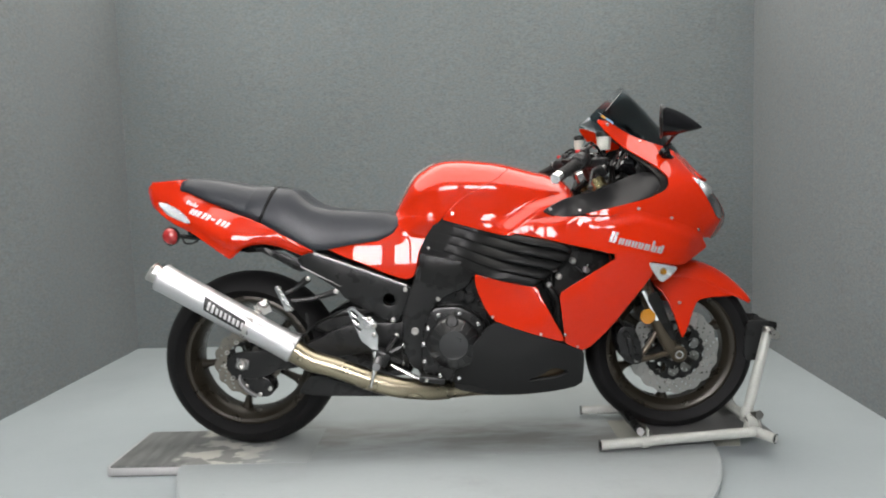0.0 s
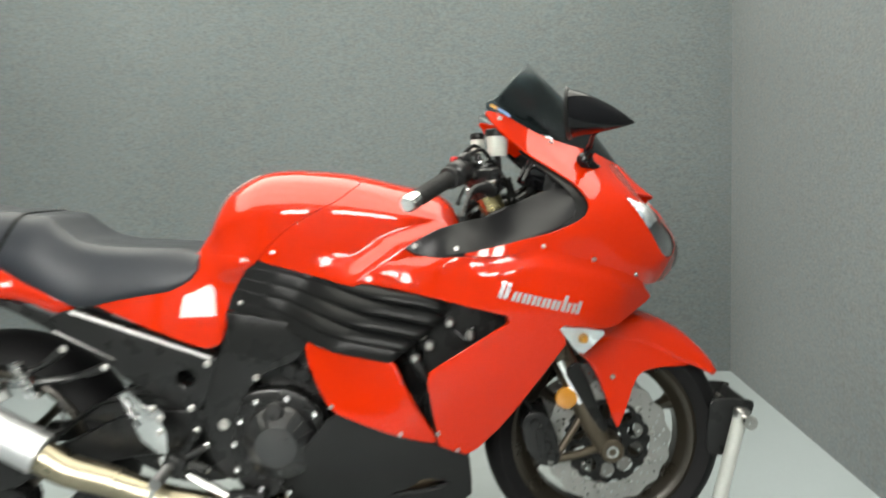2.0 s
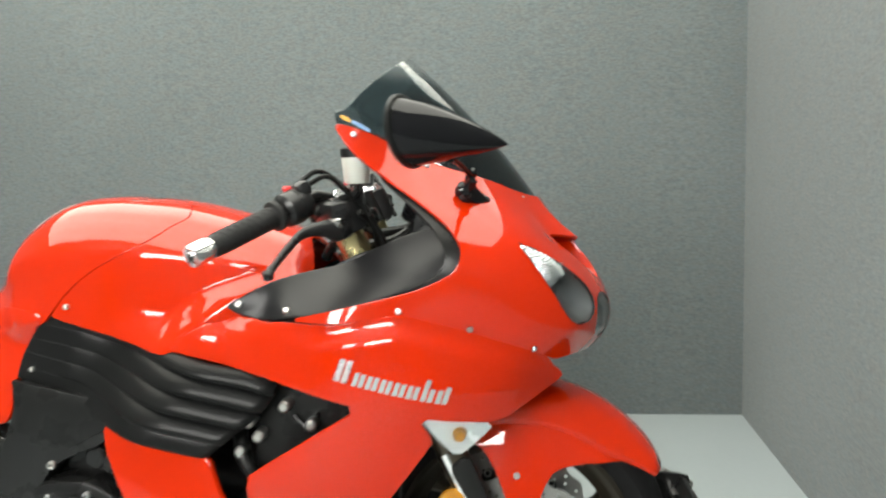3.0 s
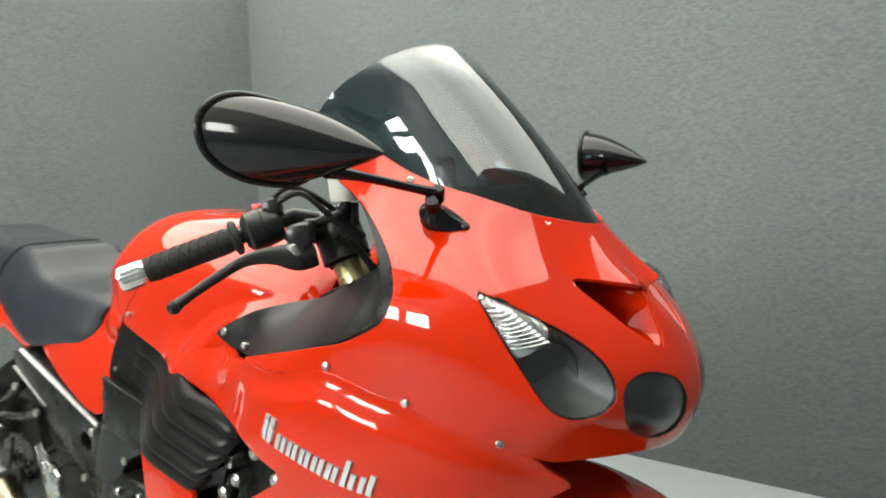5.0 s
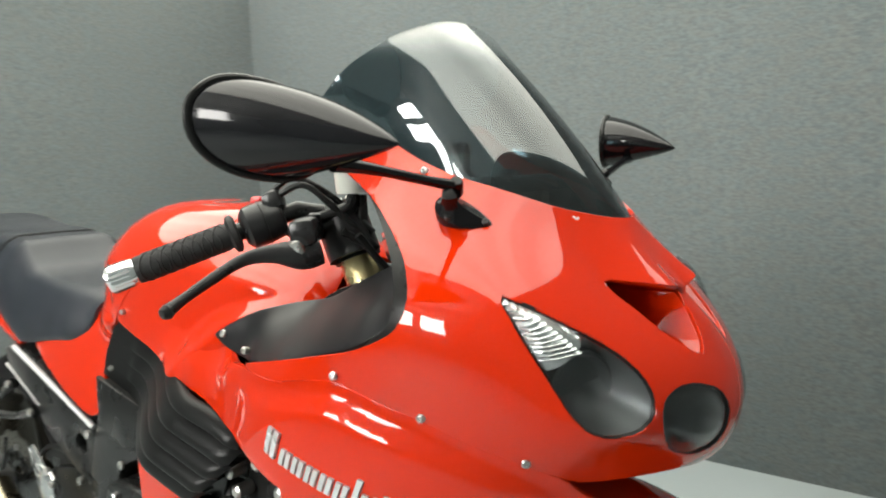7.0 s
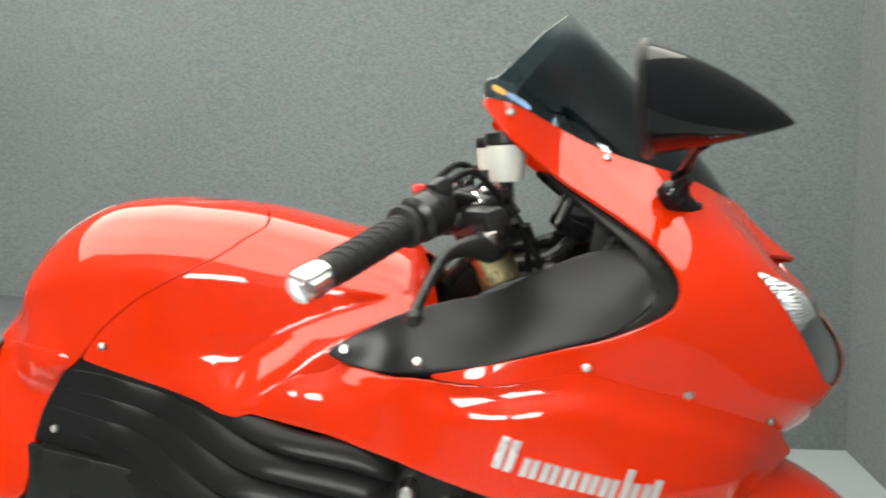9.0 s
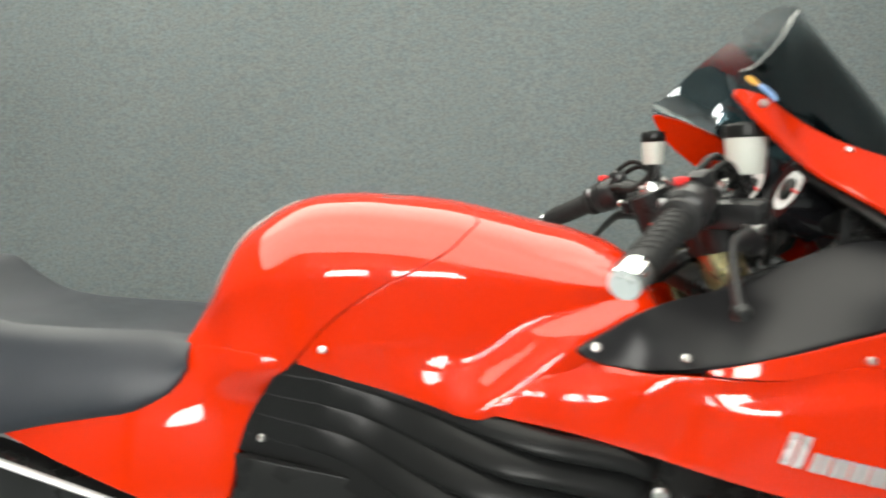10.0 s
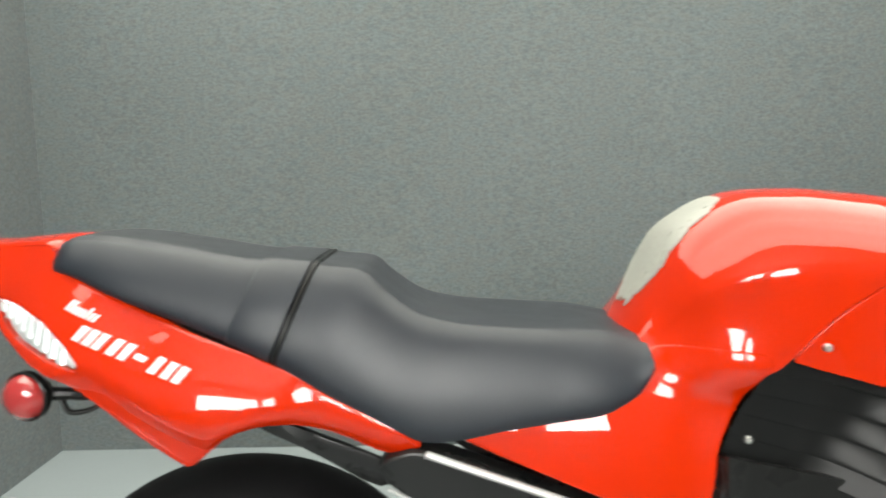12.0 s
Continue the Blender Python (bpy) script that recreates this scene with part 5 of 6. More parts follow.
shell("tail_lamp", [(-.055, .84), (.055, .84), (.062, .90), (.04, .925), (-.04, .925), (-.062, .90)], lambda u, v: (-1.064 + .5 * (.915 - v) * (v < .915) * .5, u, v), RED_LENS, bike, "red tail lamp", ref=(-.8, 0, .88), step=.02)
plate("under_tail", [(-1.0, .83), (-.88, .76), (-.76, .69), (-.60, .70), (-.50, .69), (-.48, .72), (-.66, .80), (-.90, .90), (-1.0, .90)], -.07, .07, BLACK, bike, rim=.003)
for s in (-1, 1):
    bulb = lathe("bullet_signal", [(-.020, 0), (-.020, .012), (-.014, .024), (-.004, .0295), (.0, .0295), (.003, .028), (.012, .025), (.019, .016), (.022, 0)], (-.968, s * .118, .7605), (-.25, s, .0), RED_LENS, bike, "round red bullet signal lamp with black rim on a bent stalk", sides=28)
    lathe("lamp_rim", [(-.022, .020), (-.006, .0315), (.002, .0315), (.004, .029)], (-.968, s * .118, .7605), (-.25, s, .0), BLACK, bulb, sides=28)
    pipe("stalk", [(-.955, s * .108, .760), (-.925, s * .10, .757), (-.905, s * .09, .752), (-.88, s * .07, .757)], [.009, .008, .007, .009], BLACK, bulb, sides=10)
    pipe("wire", [(-.935, s * .10, .750), (-.925, s * .10, .733), (-.90, s * .09, .735), (-.885, s * .08, .752), (-.91, s * .09, .762)], .0035, BLACK, bulb, sides=8)

# -- decals as plain shapes --
def decal_row(parent, surface, start, along, up, shapes, mat, name, skew=.25, thick=.0005):
    """Slanted blocks on a surface: shapes are (offset, width, height, drop)."""
    for off, wid, hgt, drop in shapes:
        def spot(a, b):
            return (start[0] + along[0] * (off + wid * a) + up[0] * (drop + hgt * b) + along[0] * skew * hgt * b * .5,
                    start[1] + along[1] * (off + wid * a) + up[1] * (drop + hgt * b) + along[1] * skew * hgt * b * .5)
        quad = [spot(a, b) for a, b in ((0, 0), (1, 0), (1, 1), (0, 1))]
        shell(name, quad, surface, mat, parent, step=.012, thick=thick, rim=.0009, soften=0, ref=(quad[0][0], 0, quad[0][1] - .05))


def proud(depth, d):
    return lambda u, v: (u, -(depth(u, v) + d), v)


decal_row(side_fairings[0], proud(lambda u, v: side_depth(u, v) + shoulder(u, v), .0045), (.459, .714), (.966, -.258), (.24, .97),
          [(.000, .0085, .034, 0), (.0115, .0085, .034, 0)] + [(.0285 + .0205 * k + .0095 * j, .0068, .0195, 0) for k in range(5) for j in range(2)]
          + [(.1325, .0068, .033, 0), (.1425, .0068, .0195, 0), (.1545, .0068, .0205, 0), (.1645, .0068, .0265, 0)], EMBLEM, "emblem_block", thick=.0035)
decal_row(tails[0], proud(tail_depth, .0030), (-.908, .870), (.93, -.37), (.30, .95),
          [(.0055 * k, .0032, .013 if k in (0, 1, 5) else .009, 0) for k in range(8)], DECAL, "decal_block", .8)
decal_row(tails[0], proud(tail_depth, .0030), (-.892, .837), (.93, -.37), (.30, .95),
          [(.0, .010, .019, 0), (.013, .010, .019, 0), (.026, .010, .019, 0), (.044, .010, .019, 0), (.059, .010, .019, 0), (.078, .014, .006, .007), (.100, .009, .019, 0), (.116, .010, .019, 0), (.130, .010, .019, 0)], DECAL, "decal_block", .8)

# -- frame and engine --
SUBFRAME = [(-.538, .680), (-.483, .699), (-.330, .640), (-.168, .579), (-.161, .562), (-.200, .465), (-.227, .452), (-.381, .537), (-.405, .570), (-.521, .650)]
sub = plate("subframe_cover", SUBFRAME, -.165, -.120, SATIN, bike, "satin black frame cover with bright strip and round hole", holes=[ring2(-.236, .532, .020, 24)], rim=.004)
pipe("bright_strip", [(-.478, -.1675, .6925), (-.33, -.1675, .6365), (-.176, -.1675, .5775)], .0062, STRIP, sub, "bright brushed strip along the top edge", sides=10, flat=.7)
pipe("bright_strip", [(-.523, -.1665, .651), (-.46, -.1665, .617), (-.391, -.1665, .580)], [.0034, .0026, .001], STRIP, sub, sides=8, flat=.6)
plate("left_frame_cover", SUBFRAME, .165, .120, SATIN, bike, rim=.004)
MAIN = [(-.166, .566), (-.150, .600), (-.133, .645), (-.131, .682), (-.060, .664), (.020, .638), (.045, .60), (.02, .565), (-.041, .545), (-.084, .520), (-.111, .452), (-.132, .367), (-.129, .290), (-.171, .304), (-.198, .380), (-.192, .448), (-.200, .466)]
main_frame = plate("main_frame", MAIN, -.174, -.110, SATIN, bike, "satin black aluminium frame beam", rim=.006, mirror=True)[0]
plate("frame_upper_panel", [(-.130, .683), (-.131, .592), (-.036, .562), (.055, .608), (.034, .647)], -.180, -.170, BLACK, bike, rim=.002, soften=0)
for q, r in (((-.074, .531), .008), ((-.153, .427), .013)):
    lathe("frame_bolt", [(0, r * 1.0), (.004, r), (.006, r * .8), (.006, r * .45), (.001, r * .45), (.001, 0)], (q[0], -.1745, q[1]), (0, -1, 0), STEEL, main_frame, sides=16)
for q in ((-.180, .567), (-.224, .467), (-.215, .415), (-.196, .379), (-.198, .324), (-.498, .612), (-.408, .567)):
    screw(main_frame, (q[0], -.180, q[1]), (0, -1, 0), .008)
for a, b in (((-.498, .612), (-.60, .556)), ((-.408, .567), (-.555, .540))):
    pipe("peg_bracket_arm", [(a[0], -.168, a[1]), ((a[0] + b[0]) / 2, -.172, (a[1] + b[1]) / 2 - .008), (b[0], -.185, b[1])], [.013, .008, .009], SATIN, bike, sides=10)
pegs = plate("pillion_footrest", [(-.606, .588), (-.590, .594), (-.550, .528), (-.553, .512), (-.572, .510), (-.578, .530)], -.212, -.188, ALU, bike, "cast metal folding pillion footrest", rim=.004)
for k in range(6):
    block("tooth", (.007, .030, .006), pose(-.589 + .0052 * k, -.200, .585 - .0092 * k, 0, 60, 0), STEEL, pegs, bevel=.001)
block("clevis", (.030, .022, .014), pose(-.560, -.192, .520, 0, 30, 0), STEEL, pegs, bevel=.003)
pipe("muffler_hook", [(-.505, -.19, .50), (-.50, -.20, .45), (-.515, -.20, .432), (-.545, -.20, .436)], .004, SATIN, bike, sides=8)

# engine core and covers
core = plate("engine_core", [(-.17, .60), (-.08, .57), (.10, .64), (.30, .62), (.36, .55), (.33, .40), (.20, .23), (-.12, .22), (-.16, .30)], -.135, .135, DARK_METAL, bike, "dark engine block", rim=.01)
case = plate("clutch_case", [(-.095, .506), (-.009, .509), (.029, .491), (.071, .458), (.081, .419), (-.020, .300), (-.040, .258), (-.098, .260), (-.135, .302), (-.133, .396), (-.119, .462)], -.190, -.12, DARK_METAL, bike, "black engine side case with bright bolts", rim=.008, soften=2)
lathe("clutch_cover", [(-.02, .088), (.004, .086), (.010, .082), (.014, .078), (.036, .050), (.039, .046), (.038, .042), (.038, 0)], (-.027, -.190, .388), (0, -1, 0), CLUTCH_BLACK, case, "round satin black clutch cover", sides=48)
for k in range(18):
    a = 2 * math.pi * k / 18
    ca, sa = math.cos(a), math.sin(a)
    pipe("cover_rib", [(-.027 + .080 * ca, -.2015, .388 + .080 * sa), (-.027 + .066 * ca, -.2135, .388 + .066 * sa), (-.027 + .050 * ca, -.2255, .388 + .050 * sa)], [.0028, .0024, .0016], CLUTCH_BLACK, case, sides=6)
lathe("cover_plug", [(-.01, .021), (.008, .021), (.012, .016), (.012, 0)], (-.030, -.205, .462), (0, -1, 0.2), SATIN, case, sides=24)
for q in ((-.074, .481), (-.005, .485), (.055, .449), (-.110, .438), (-.126, .387), (-.124, .329), (-.095, .273), (-.074, .282), (-.013, .272)):
    lathe("case_bolt", [(-.01, .007), (.008, .007), (.010, .005), (.010, .003), (.004, .003), (.004, 0)], (q[0], -.188, q[1]), (0, -1, 0), ALU, case, sides=10)
for q, r in (((.03, .53), .018), ((.07, .51), .014), ((.00, .54), .020), ((.10, .49), .012)):
    lathe("engine_boss", [(-.05, r), (.0, r), (.004, r * .8), (.004, 0)], (q[0], -.165, q[1]), (0, -1, 0), DARK_METAL, core, sides=16)
rad = plate("radiator", [(.34, .70), (.40, .69), (.50, .66), (.44, .40), (.36, .36), (.30, .42), (.30, .60)], -.20, .20, BLACK, bike, "black radiator behind the fairing", rim=.004)
pipe("coolant_hose", [(.275, -.195, .60), (.285, -.215, .565), (.310, -.222, .520), (.312, -.215, .455), (.325, -.205, .415)], [.012, .012, .011, .011, .010], BLACK, bike, "black coolant hose", sides=12)
for q in ((.283, .575), (.315, .601), (.402, .619), (.30, .625), (.36, .65)):
    lathe("hose_clip", [(-.02, .010), (.004, .010), (.007, .006), (.007, 0)], (q[0], -.222, q[1]), (0, -1, 0), STEEL, bike, sides=12)
pipe("clip_wire", [(.37, -.205, .63), (.395, -.21, .61), (.41, -.205, .635)], .003, DARK_METAL, bike, sides=8)
block("airbox", (.42, .22, .16), pose(.16, 0, .72), BLACK, bike, bevel=.02)

# belly fairing
belly_depth = tps([(.098, .466, .228), (.250, .417, .258), (.39, .36, .228), (.39, .235, .165), (.2, .20, .150), (-.02, .24, .145), (.02, .37, .215), (.20, .34, .232), (.30, .29, .205), (.05, .29, .185)])
BELLY = [(.100, .465), (.151, .446), (.250, .415), (.323, .391), (.356, .374), (.392, .359), (.396, .300), (.395, .226), (.300, .206), (.200, .196), (.080, .193), (-.010, .210), (-.034, .240), (-.030, .300), (.024, .371)]
SLOT = [(.208, .252), (.262, .276), (.290, .303), (.352, .283), (.312, .264), (.26, .258)]
shell("belly_fairing", BELLY, lambda u, v: (u, -belly_depth(u, v), v), BELLY_BLACK, bike, "matt black belly fairing with a slot", holes=[SLOT], step=.016, ref=(.2, 0, .4), mirror=True, soften=1)
plate("belly_floor", [(-.03, .222), (.056, .203), (.20, .204), (.395, .228), (.395, .245), (.2, .235), (-.03, .24)], -.15, .15, BLACK, bike, rim=.003)
pipe("collector", [(.32, -.07, .222), (.22, -.08, .206), (.05, -.10, .214), (-.08, -.13, .216)], [.026, .028, .030, .033], TITAN, bike, "heat-browned exhaust collector", sides=16)
pipe("header_pipe", [(.33, -.14, .285), (.28, -.145, .27), (.22, -.135, .25), (.15, -.12, .225)], .020, BROWN_PIPE, bike, sides=14)

# -- exhaust --
pipe("link_pipe", [(-.05, -.125, .215), (-.110, -.165, .226), (-.206, -.190, .243), (-.289, -.200, .268), (-.407, -.205, .316), (-.500, -.207, .348), (-.575, -.208, .400)], [.033, .034, .034, .034, .034, .036, .038], TITAN, bike, "gold-tinted steel link pipe", sides=24)
MUF_A, MUF_B = Vector((-.548, -.210, .386)), Vector((-.962, -.225, .636))
axis = (MUF_B - MUF_A).normalized()
length = (MUF_B - MUF_A).length
muffler = lathe("muffler", [(-.003, .030), (-.003, .043), (.0, .0465), (.006, .0475), (.012, .0465), (.020, .0462), (length - .02, .0462), (length - .012, .0465), (length - .006, .0475), (length, .0465), (length + .003, .043), (length + .003, .02)], MUF_A, axis, MUFFLER, bike, "brushed aluminium round muffler with dark name plate", sides=56)
tip_dir = (axis + Vector((-.05, 0, .12))).normalized()
lathe("tailpipe", [(-.01, .024), (.006, .028), (.014, .031), (.022, .032), (.028, .031), (.034, .034), (.036, .033), (.034, .030), (.012, .025), (.002, .022), (.002, 0)], MUF_B, tip_dir, STEEL, muffler, "bright rolled tailpipe", sides=32)
lathe("muffler_band", [(0, .0475), (0, .0495), (.016, .0495), (.016, .0475)], MUF_A + axis * .155, axis, STEEL, muffler, "steel hanger band", sides=40)
block("hanger", (.05, .012, .045), pose(-.648, -.19, .520, 0, -25, 0), STEEL, muffler, bevel=.004)
lathe("hanger_bolt", [(-.02, .014), (.012, .014), (.016, .010), (.016, 0)], (-.640, -.20, .537), (0, -1, .2), STEEL, muffler, sides=14)
side_dir = Vector((0, -1, 0)) - axis * axis.dot(Vector((0, -1, 0)))
side_dir.normalize()
up_dir = axis.cross(side_dir)
if up_dir.z < 0:
    up_dir = -up_dir


def on_muffler(u, v):
    a = v / .0462
    return tuple(MUF_A + axis * u + (side_dir * math.cos(a) + up_dir * math.sin(a)) * .0470)


def on_muffler_top(u, v):
    a = v / .0462
    return tuple(MUF_A + axis * u + (side_dir * math.cos(a) + up_dir * math.sin(a)) * .0482)


PLATE_MAT = material("name_plate_black", (.012, .012, .012), .45, vary=.1, spec=.25)
nameplate = shell("name_plate", [(.148, -.020), (.158, .002), (.165, .018), (.240, .021), (.326, .026), (.317, .008), (.308, -.016), (.230, -.019)], on_muffler, PLATE_MAT, muffler, "black slanted name plate with pale blocks", ref=tuple(MUF_A + axis * .2), step=.012, thick=.0004, rim=.0006, soften=0)
for k in range(9):
    big = k in (7, 8)
    off, wid, hgt = .170 + .0152 * k, .0082, .025 if big else .0190
    lo = -.011 + .030 * (off - .150) - (.002 if big else 0)
    shell("plate_block", [(off, lo), (off + .005, lo + hgt), (off + .005 + wid, lo + hgt), (off + wid, lo)], on_muffler_top, DECAL, nameplate, ref=tuple(MUF_A + axis * .2), step=.012, thick=.0003, rim=.0004, soften=0)

# -- rear end --
swing = plate("swingarm", [(-.16, .46), (-.22, .45), (-.34, .455), (-.42, .435), (-.50, .395), (-.60, .355), (-.70, .345), (-.765, .350), (-.790, .325), (-.770, .298), (-.70, .292), (-.58, .298), (-.45, .330), (-.36, .345), (-.24, .35), (-.16, .36)], -.138, -.108, SATIN, bike, "satin black aluminium swingarm", rim=.008, soften=2, mirror=True)[0]
plate("swingarm_brace", [(-.20, .47), (-.30, .50), (-.40, .50), (-.52, .43), (-.42, .41), (-.25, .42)], -.125, -.095, SATIN, bike, rim=.008, mirror=True)
lathe("rear_axle_nut", [(-.01, .020), (.010, .020), (.014, .016), (.014, .009), (.004, .009), (.004, 0)], (REAR.x, -.146, REAR.z + .008), (0, -1, 0), STEEL, swing, sides=6)
plate("axle_carrier", [(-.800, .330), (-.775, .362), (-.70, .366), (-.62, .372), (-.60, .33), (-.64, .285), (-.70, .268), (-.76, .272), (-.795, .298)], -.140, -.132, SATIN, swing, rim=.003)
block("axle_adjuster", (.044, .008, .034), pose(REAR.x, -.144, REAR.z + .008, 0, 12, 0), GREY_METAL, swing, bevel=.004)
cal = plate("rear_caliper", [(-.725, .275), (-.700, .285), (-.650, .262), (-.640, .225), (-.660, .205), (-.700, .205), (-.735, .225), (-.745, .255)], -.135, -.07, SATIN, bike, "black rear brake caliper", rim=.006)
for q in ((-.735, .245), (-.690, .215), (-.655, .235)):
    screw(cal, (q[0], -.136, q[1]), (0, -1, 0), .008)
pipe("caliper_arm", [(-.745, -.13, .30), (-.755, -.135, .27), (-.735, -.138, .235), (-.70, -.138, .210)], .008, GREY_METAL, cal, sides=8)
pipe("rear_brake_hose", [(-.70, -.13, .275), (-.64, -.12, .33), (-.55, -.125, .40), (-.45, -.13, .47), (-.30, -.15, .49)], .005, BLACK, bike, sides=8)
plate("hugger_strut", [(-.70, .712), (-.68, .722), (-.60, .690), (-.52, .655), (-.52, .630), (-.545, .625), (-.62, .672)], -.105, -.095, SATIN, bike, rim=.002, mirror=True)
# linkage and shock in front of the rear tyre
link = plate("shock_linkage", [(-.44, .43), (-.30, .47), (-.17, .47), (-.15, .26), (-.28, .245), (-.40, .30), (-.46, .36)], -.085, .085, DARK_METAL, bike, "dark suspension linkage", rim=.01, soften=2)
for q, r in (((-.36, .40), .020), ((-.27, .33), .024), ((-.22, .42), .016)):
    lathe("link_bolt", [(-.02, r), (.006, r), (.010, r * .8), (.010, r * .4), (.004, r * .4), (.004, 0)], (q[0], -.088, q[1]), (0, -1, 0), GREY_METAL, link, sides=16)
plate("chain_guard_low", [(-.555, .236), (-.505, .280), (-.40, .240), (-.30, .216), (-.07, .196), (-.20, .190), (-.56, .201)], -.118, -.105, SATIN, bike, rim=.003)

# rider's footrest and pedal
HEEL = [(-.370, .511), (-.352, .520), (-.315, .484), (-.291, .478), (-.277, .465), (-.280, .44), (-.272, .42), (-.275, .372), (-.295, .377), (-.327, .404)]
slots = [[(-.360, .503), (-.354, .508), (-.334, .489), (-.338, .483)], [(-.354, .480), (-.348, .485), (-.329, .466), (-.334, .460)], [(-.349, .456), (-.343, .461), (-.326, .443), (-.331, .437)]]
heel = plate("heel_guard", HEEL, -.205, -.199, ALU, bike, "brushed aluminium heel guard with three slots", holes=slots, rim=.0012, soften=0)
block("peg_mount", (.05, .06, .05), pose(-.262, -.185, .345, 0, 25, 0), SATIN, bike, bevel=.010)
for a in ((-.195, .380), (-.197, .325), (-.212, .415)):
    pipe("peg_mount_arm", [(-.255, -.185, .350), (a[0], -.180, a[1])], [.012, .009], SATIN, bike, smooth=False, sides=10)
pipe("rider_footrest", [(-.270, -.20, .345), (-.272, -.285, .338)], .013, GREY_METAL, bike, "ribbed metal rider footrest", smooth=False)
pipe("peg_feeler", [(-.278, -.280, .330), (-.292, -.282, .272)], [.007, .004], ALU, bike, smooth=False, sides=10)
for q in ((-.283, .455), (-.285, .425), (-.298, .478)):
    screw(heel, (q[0], -.206, q[1]), (0, -1, 0), .0075)
pipe("pedal_spring", [(-.285, -.20, .37), (-.283, -.20, .325)], .009, CHROME, bike, smooth=False)
pedal = pipe("brake_pedal", [(-.235, -.195, .322), (-.19, -.202, .300), (-.145, -.205, .276)], [.009, .011, .010], ALU, bike, "polished aluminium brake pedal", sides=12, flat=.6)
block("pedal_toe", (.085, .030, .022), pose(-.100, -.207, .272, 0, 8, 0), SATIN, pedal, "black pedal toe pad", bevel=.006)
screw(pedal, (-.118, -.223, .274), (0, -1, 0), .006)

# -- handlebars --
def build_bar(s):
    a, b = Vector((.300, s * .346, .9155)), Vector((.378, s * .233, .960))
    d = (b - a).normalized()
    bar = pipe("handlebar", [b - d * .02, b + d * .07, Vector((.470, s * .115, .965))], .0115, SATIN, bike, "black clip-on handlebar", smooth=False)
    grip = pipe("grip", [a + d * .012, a + d * .016, a + d * .125, a + d * .128, a + d * .134, a + d * .137], [.0155, .0164, .0164, .0235, .0240, .019], GRIP, bar, "black ribbed rubber grip", smooth=False, sides=24)
    side = d.orthogonal().normalized()
    other = d.cross(side)
    for k in range(16):
        # slanted ridges cross each other as chevrons
        slant = .011 if k % 2 else -.011
        line = [a + d * (.028 + .0125 * (k // 2) + slant * math.cos(q)) + (side * math.cos(q + .8) + other * math.sin(q + .8)) * .0166 for q in [2 * math.pi * n / 24 for n in range(25)]]
        pipe("grip_ridge", line, .0011, GRIP, grip, sides=6, smooth=False, caps=False)
    ends = [[a + d * t + (side * math.cos(q) + other * math.sin(q)) * r * (1 + k * math.cos(12 * q)) for q in [2 * math.pi * n / 72 for n in range(72)]]
            for t, r, k in ((-.022, .004, 0), (-.022, .008, 0), (-.0205, .0085, 0), (-.0205, .0115, 0), (-.021, .0150, 0), (-.018, .0165, 0), (-.014, .0165, .035), (.004, .0165, .035), (.008, .0165, 0), (.012, .0150, 0), (.014, .0150, 0))]
    rings("bar_end", ends, CHROME, bar, "chrome bar-end weight with knurled edge")
    sw = pipe("switch_box", [b - d * .002, b + d * .001, b + d * .006, b + d * .026, b + d * .044, b + d * .049, b + d * .051], [.017, .022, .0265, .0275, .0255, .022, .014], CONTROL_BLACK, bar, "black switch housing", sides=24, smooth=False)
    block("cable_elbow", (.030, .026, .026), Matrix.Translation(b + d * .034 + Vector((.008, 0, .024))) @ pose(0, 0, 0, 25, 0, -55 if s < 0 else 55), CONTROL_BLACK, sw, bevel=.009)
    lathe("housing_joint", [(-.0012, .0270), (-.0006, .0282), (.0006, .0282), (.0012, .0270)], b + d * .026, d, BLACK, sw, sides=24)
    block("switch_button", (.014, .012, .010), Matrix.Translation(b + d * .030 + Vector((-.012, s * .004, .026))) @ pose(0, 0, 0, 0, 0, 20), SWITCH_RED, sw, "red switch", bevel=.003)
    block("switch_button", (.010, .010, .014), Matrix.Translation(b + d * .022 + Vector((-.028, s * .006, .004))), GREY_METAL, sw, bevel=.002)
    pipe("throttle_cable", [b + d * .03 + Vector((.0, 0, .028)), b + d * .05 + Vector((.02, 0, .046)), b + Vector((.075, -s * .07, .042)), b + Vector((.115, -s * .11, -.01))], .0042, BLACK, bar, sides=10)
    pipe("throttle_cable", [b + d * .025 + Vector((.01, 0, .024)), b + d * .055 + Vector((.03, 0, .036)), b + Vector((.085, -s * .065, .028)), b + Vector((.12, -s * .11, -.03))], .0042, BLACK, bar, sides=10)
    # lever and master cylinder
    master = block("master_cylinder", (.085, .034, .034), Matrix.Translation((.444, s * .190, .957)) @ pose(0, 0, 0, 8, 0, -52 if s < 0 else 52), CONTROL_BLACK, bar, "black brake master cylinder" if s < 0 else "black clutch master cylinder", bevel=.010)
    pipe("lever", [(.470, s * .195, .935), (.458, s * .214, .931), (.440, s * .240, .934), (.418, s * .268, .929), (.405, s * .305, .910), (.397, s * .335, .893), (.393, s * .354, .882)], [.013, .0135, .0085, .0056, .0048, .0044, .0055], CONTROL_BLACK, bar, "black lever with a ball end", sides=12, flat=1.4)
    lathe("lever_ball", [(-.009, 0), (-.007, .006), (0, .009), (.007, .006), (.009, 0)], (.393, s * .355, .881), (0, s, -.3), SATIN, bar, sides=16)
    lathe("lever_pivot", [(-.012, .0115), (.008, .0115), (.010, .0095), (.010, .0030), (.008, .0030), (.008, 0)], (.458, s * .218, .941), (-.15, s * .35, 1), STEEL, bar, "bright pivot screw", sides=16)
    return bar


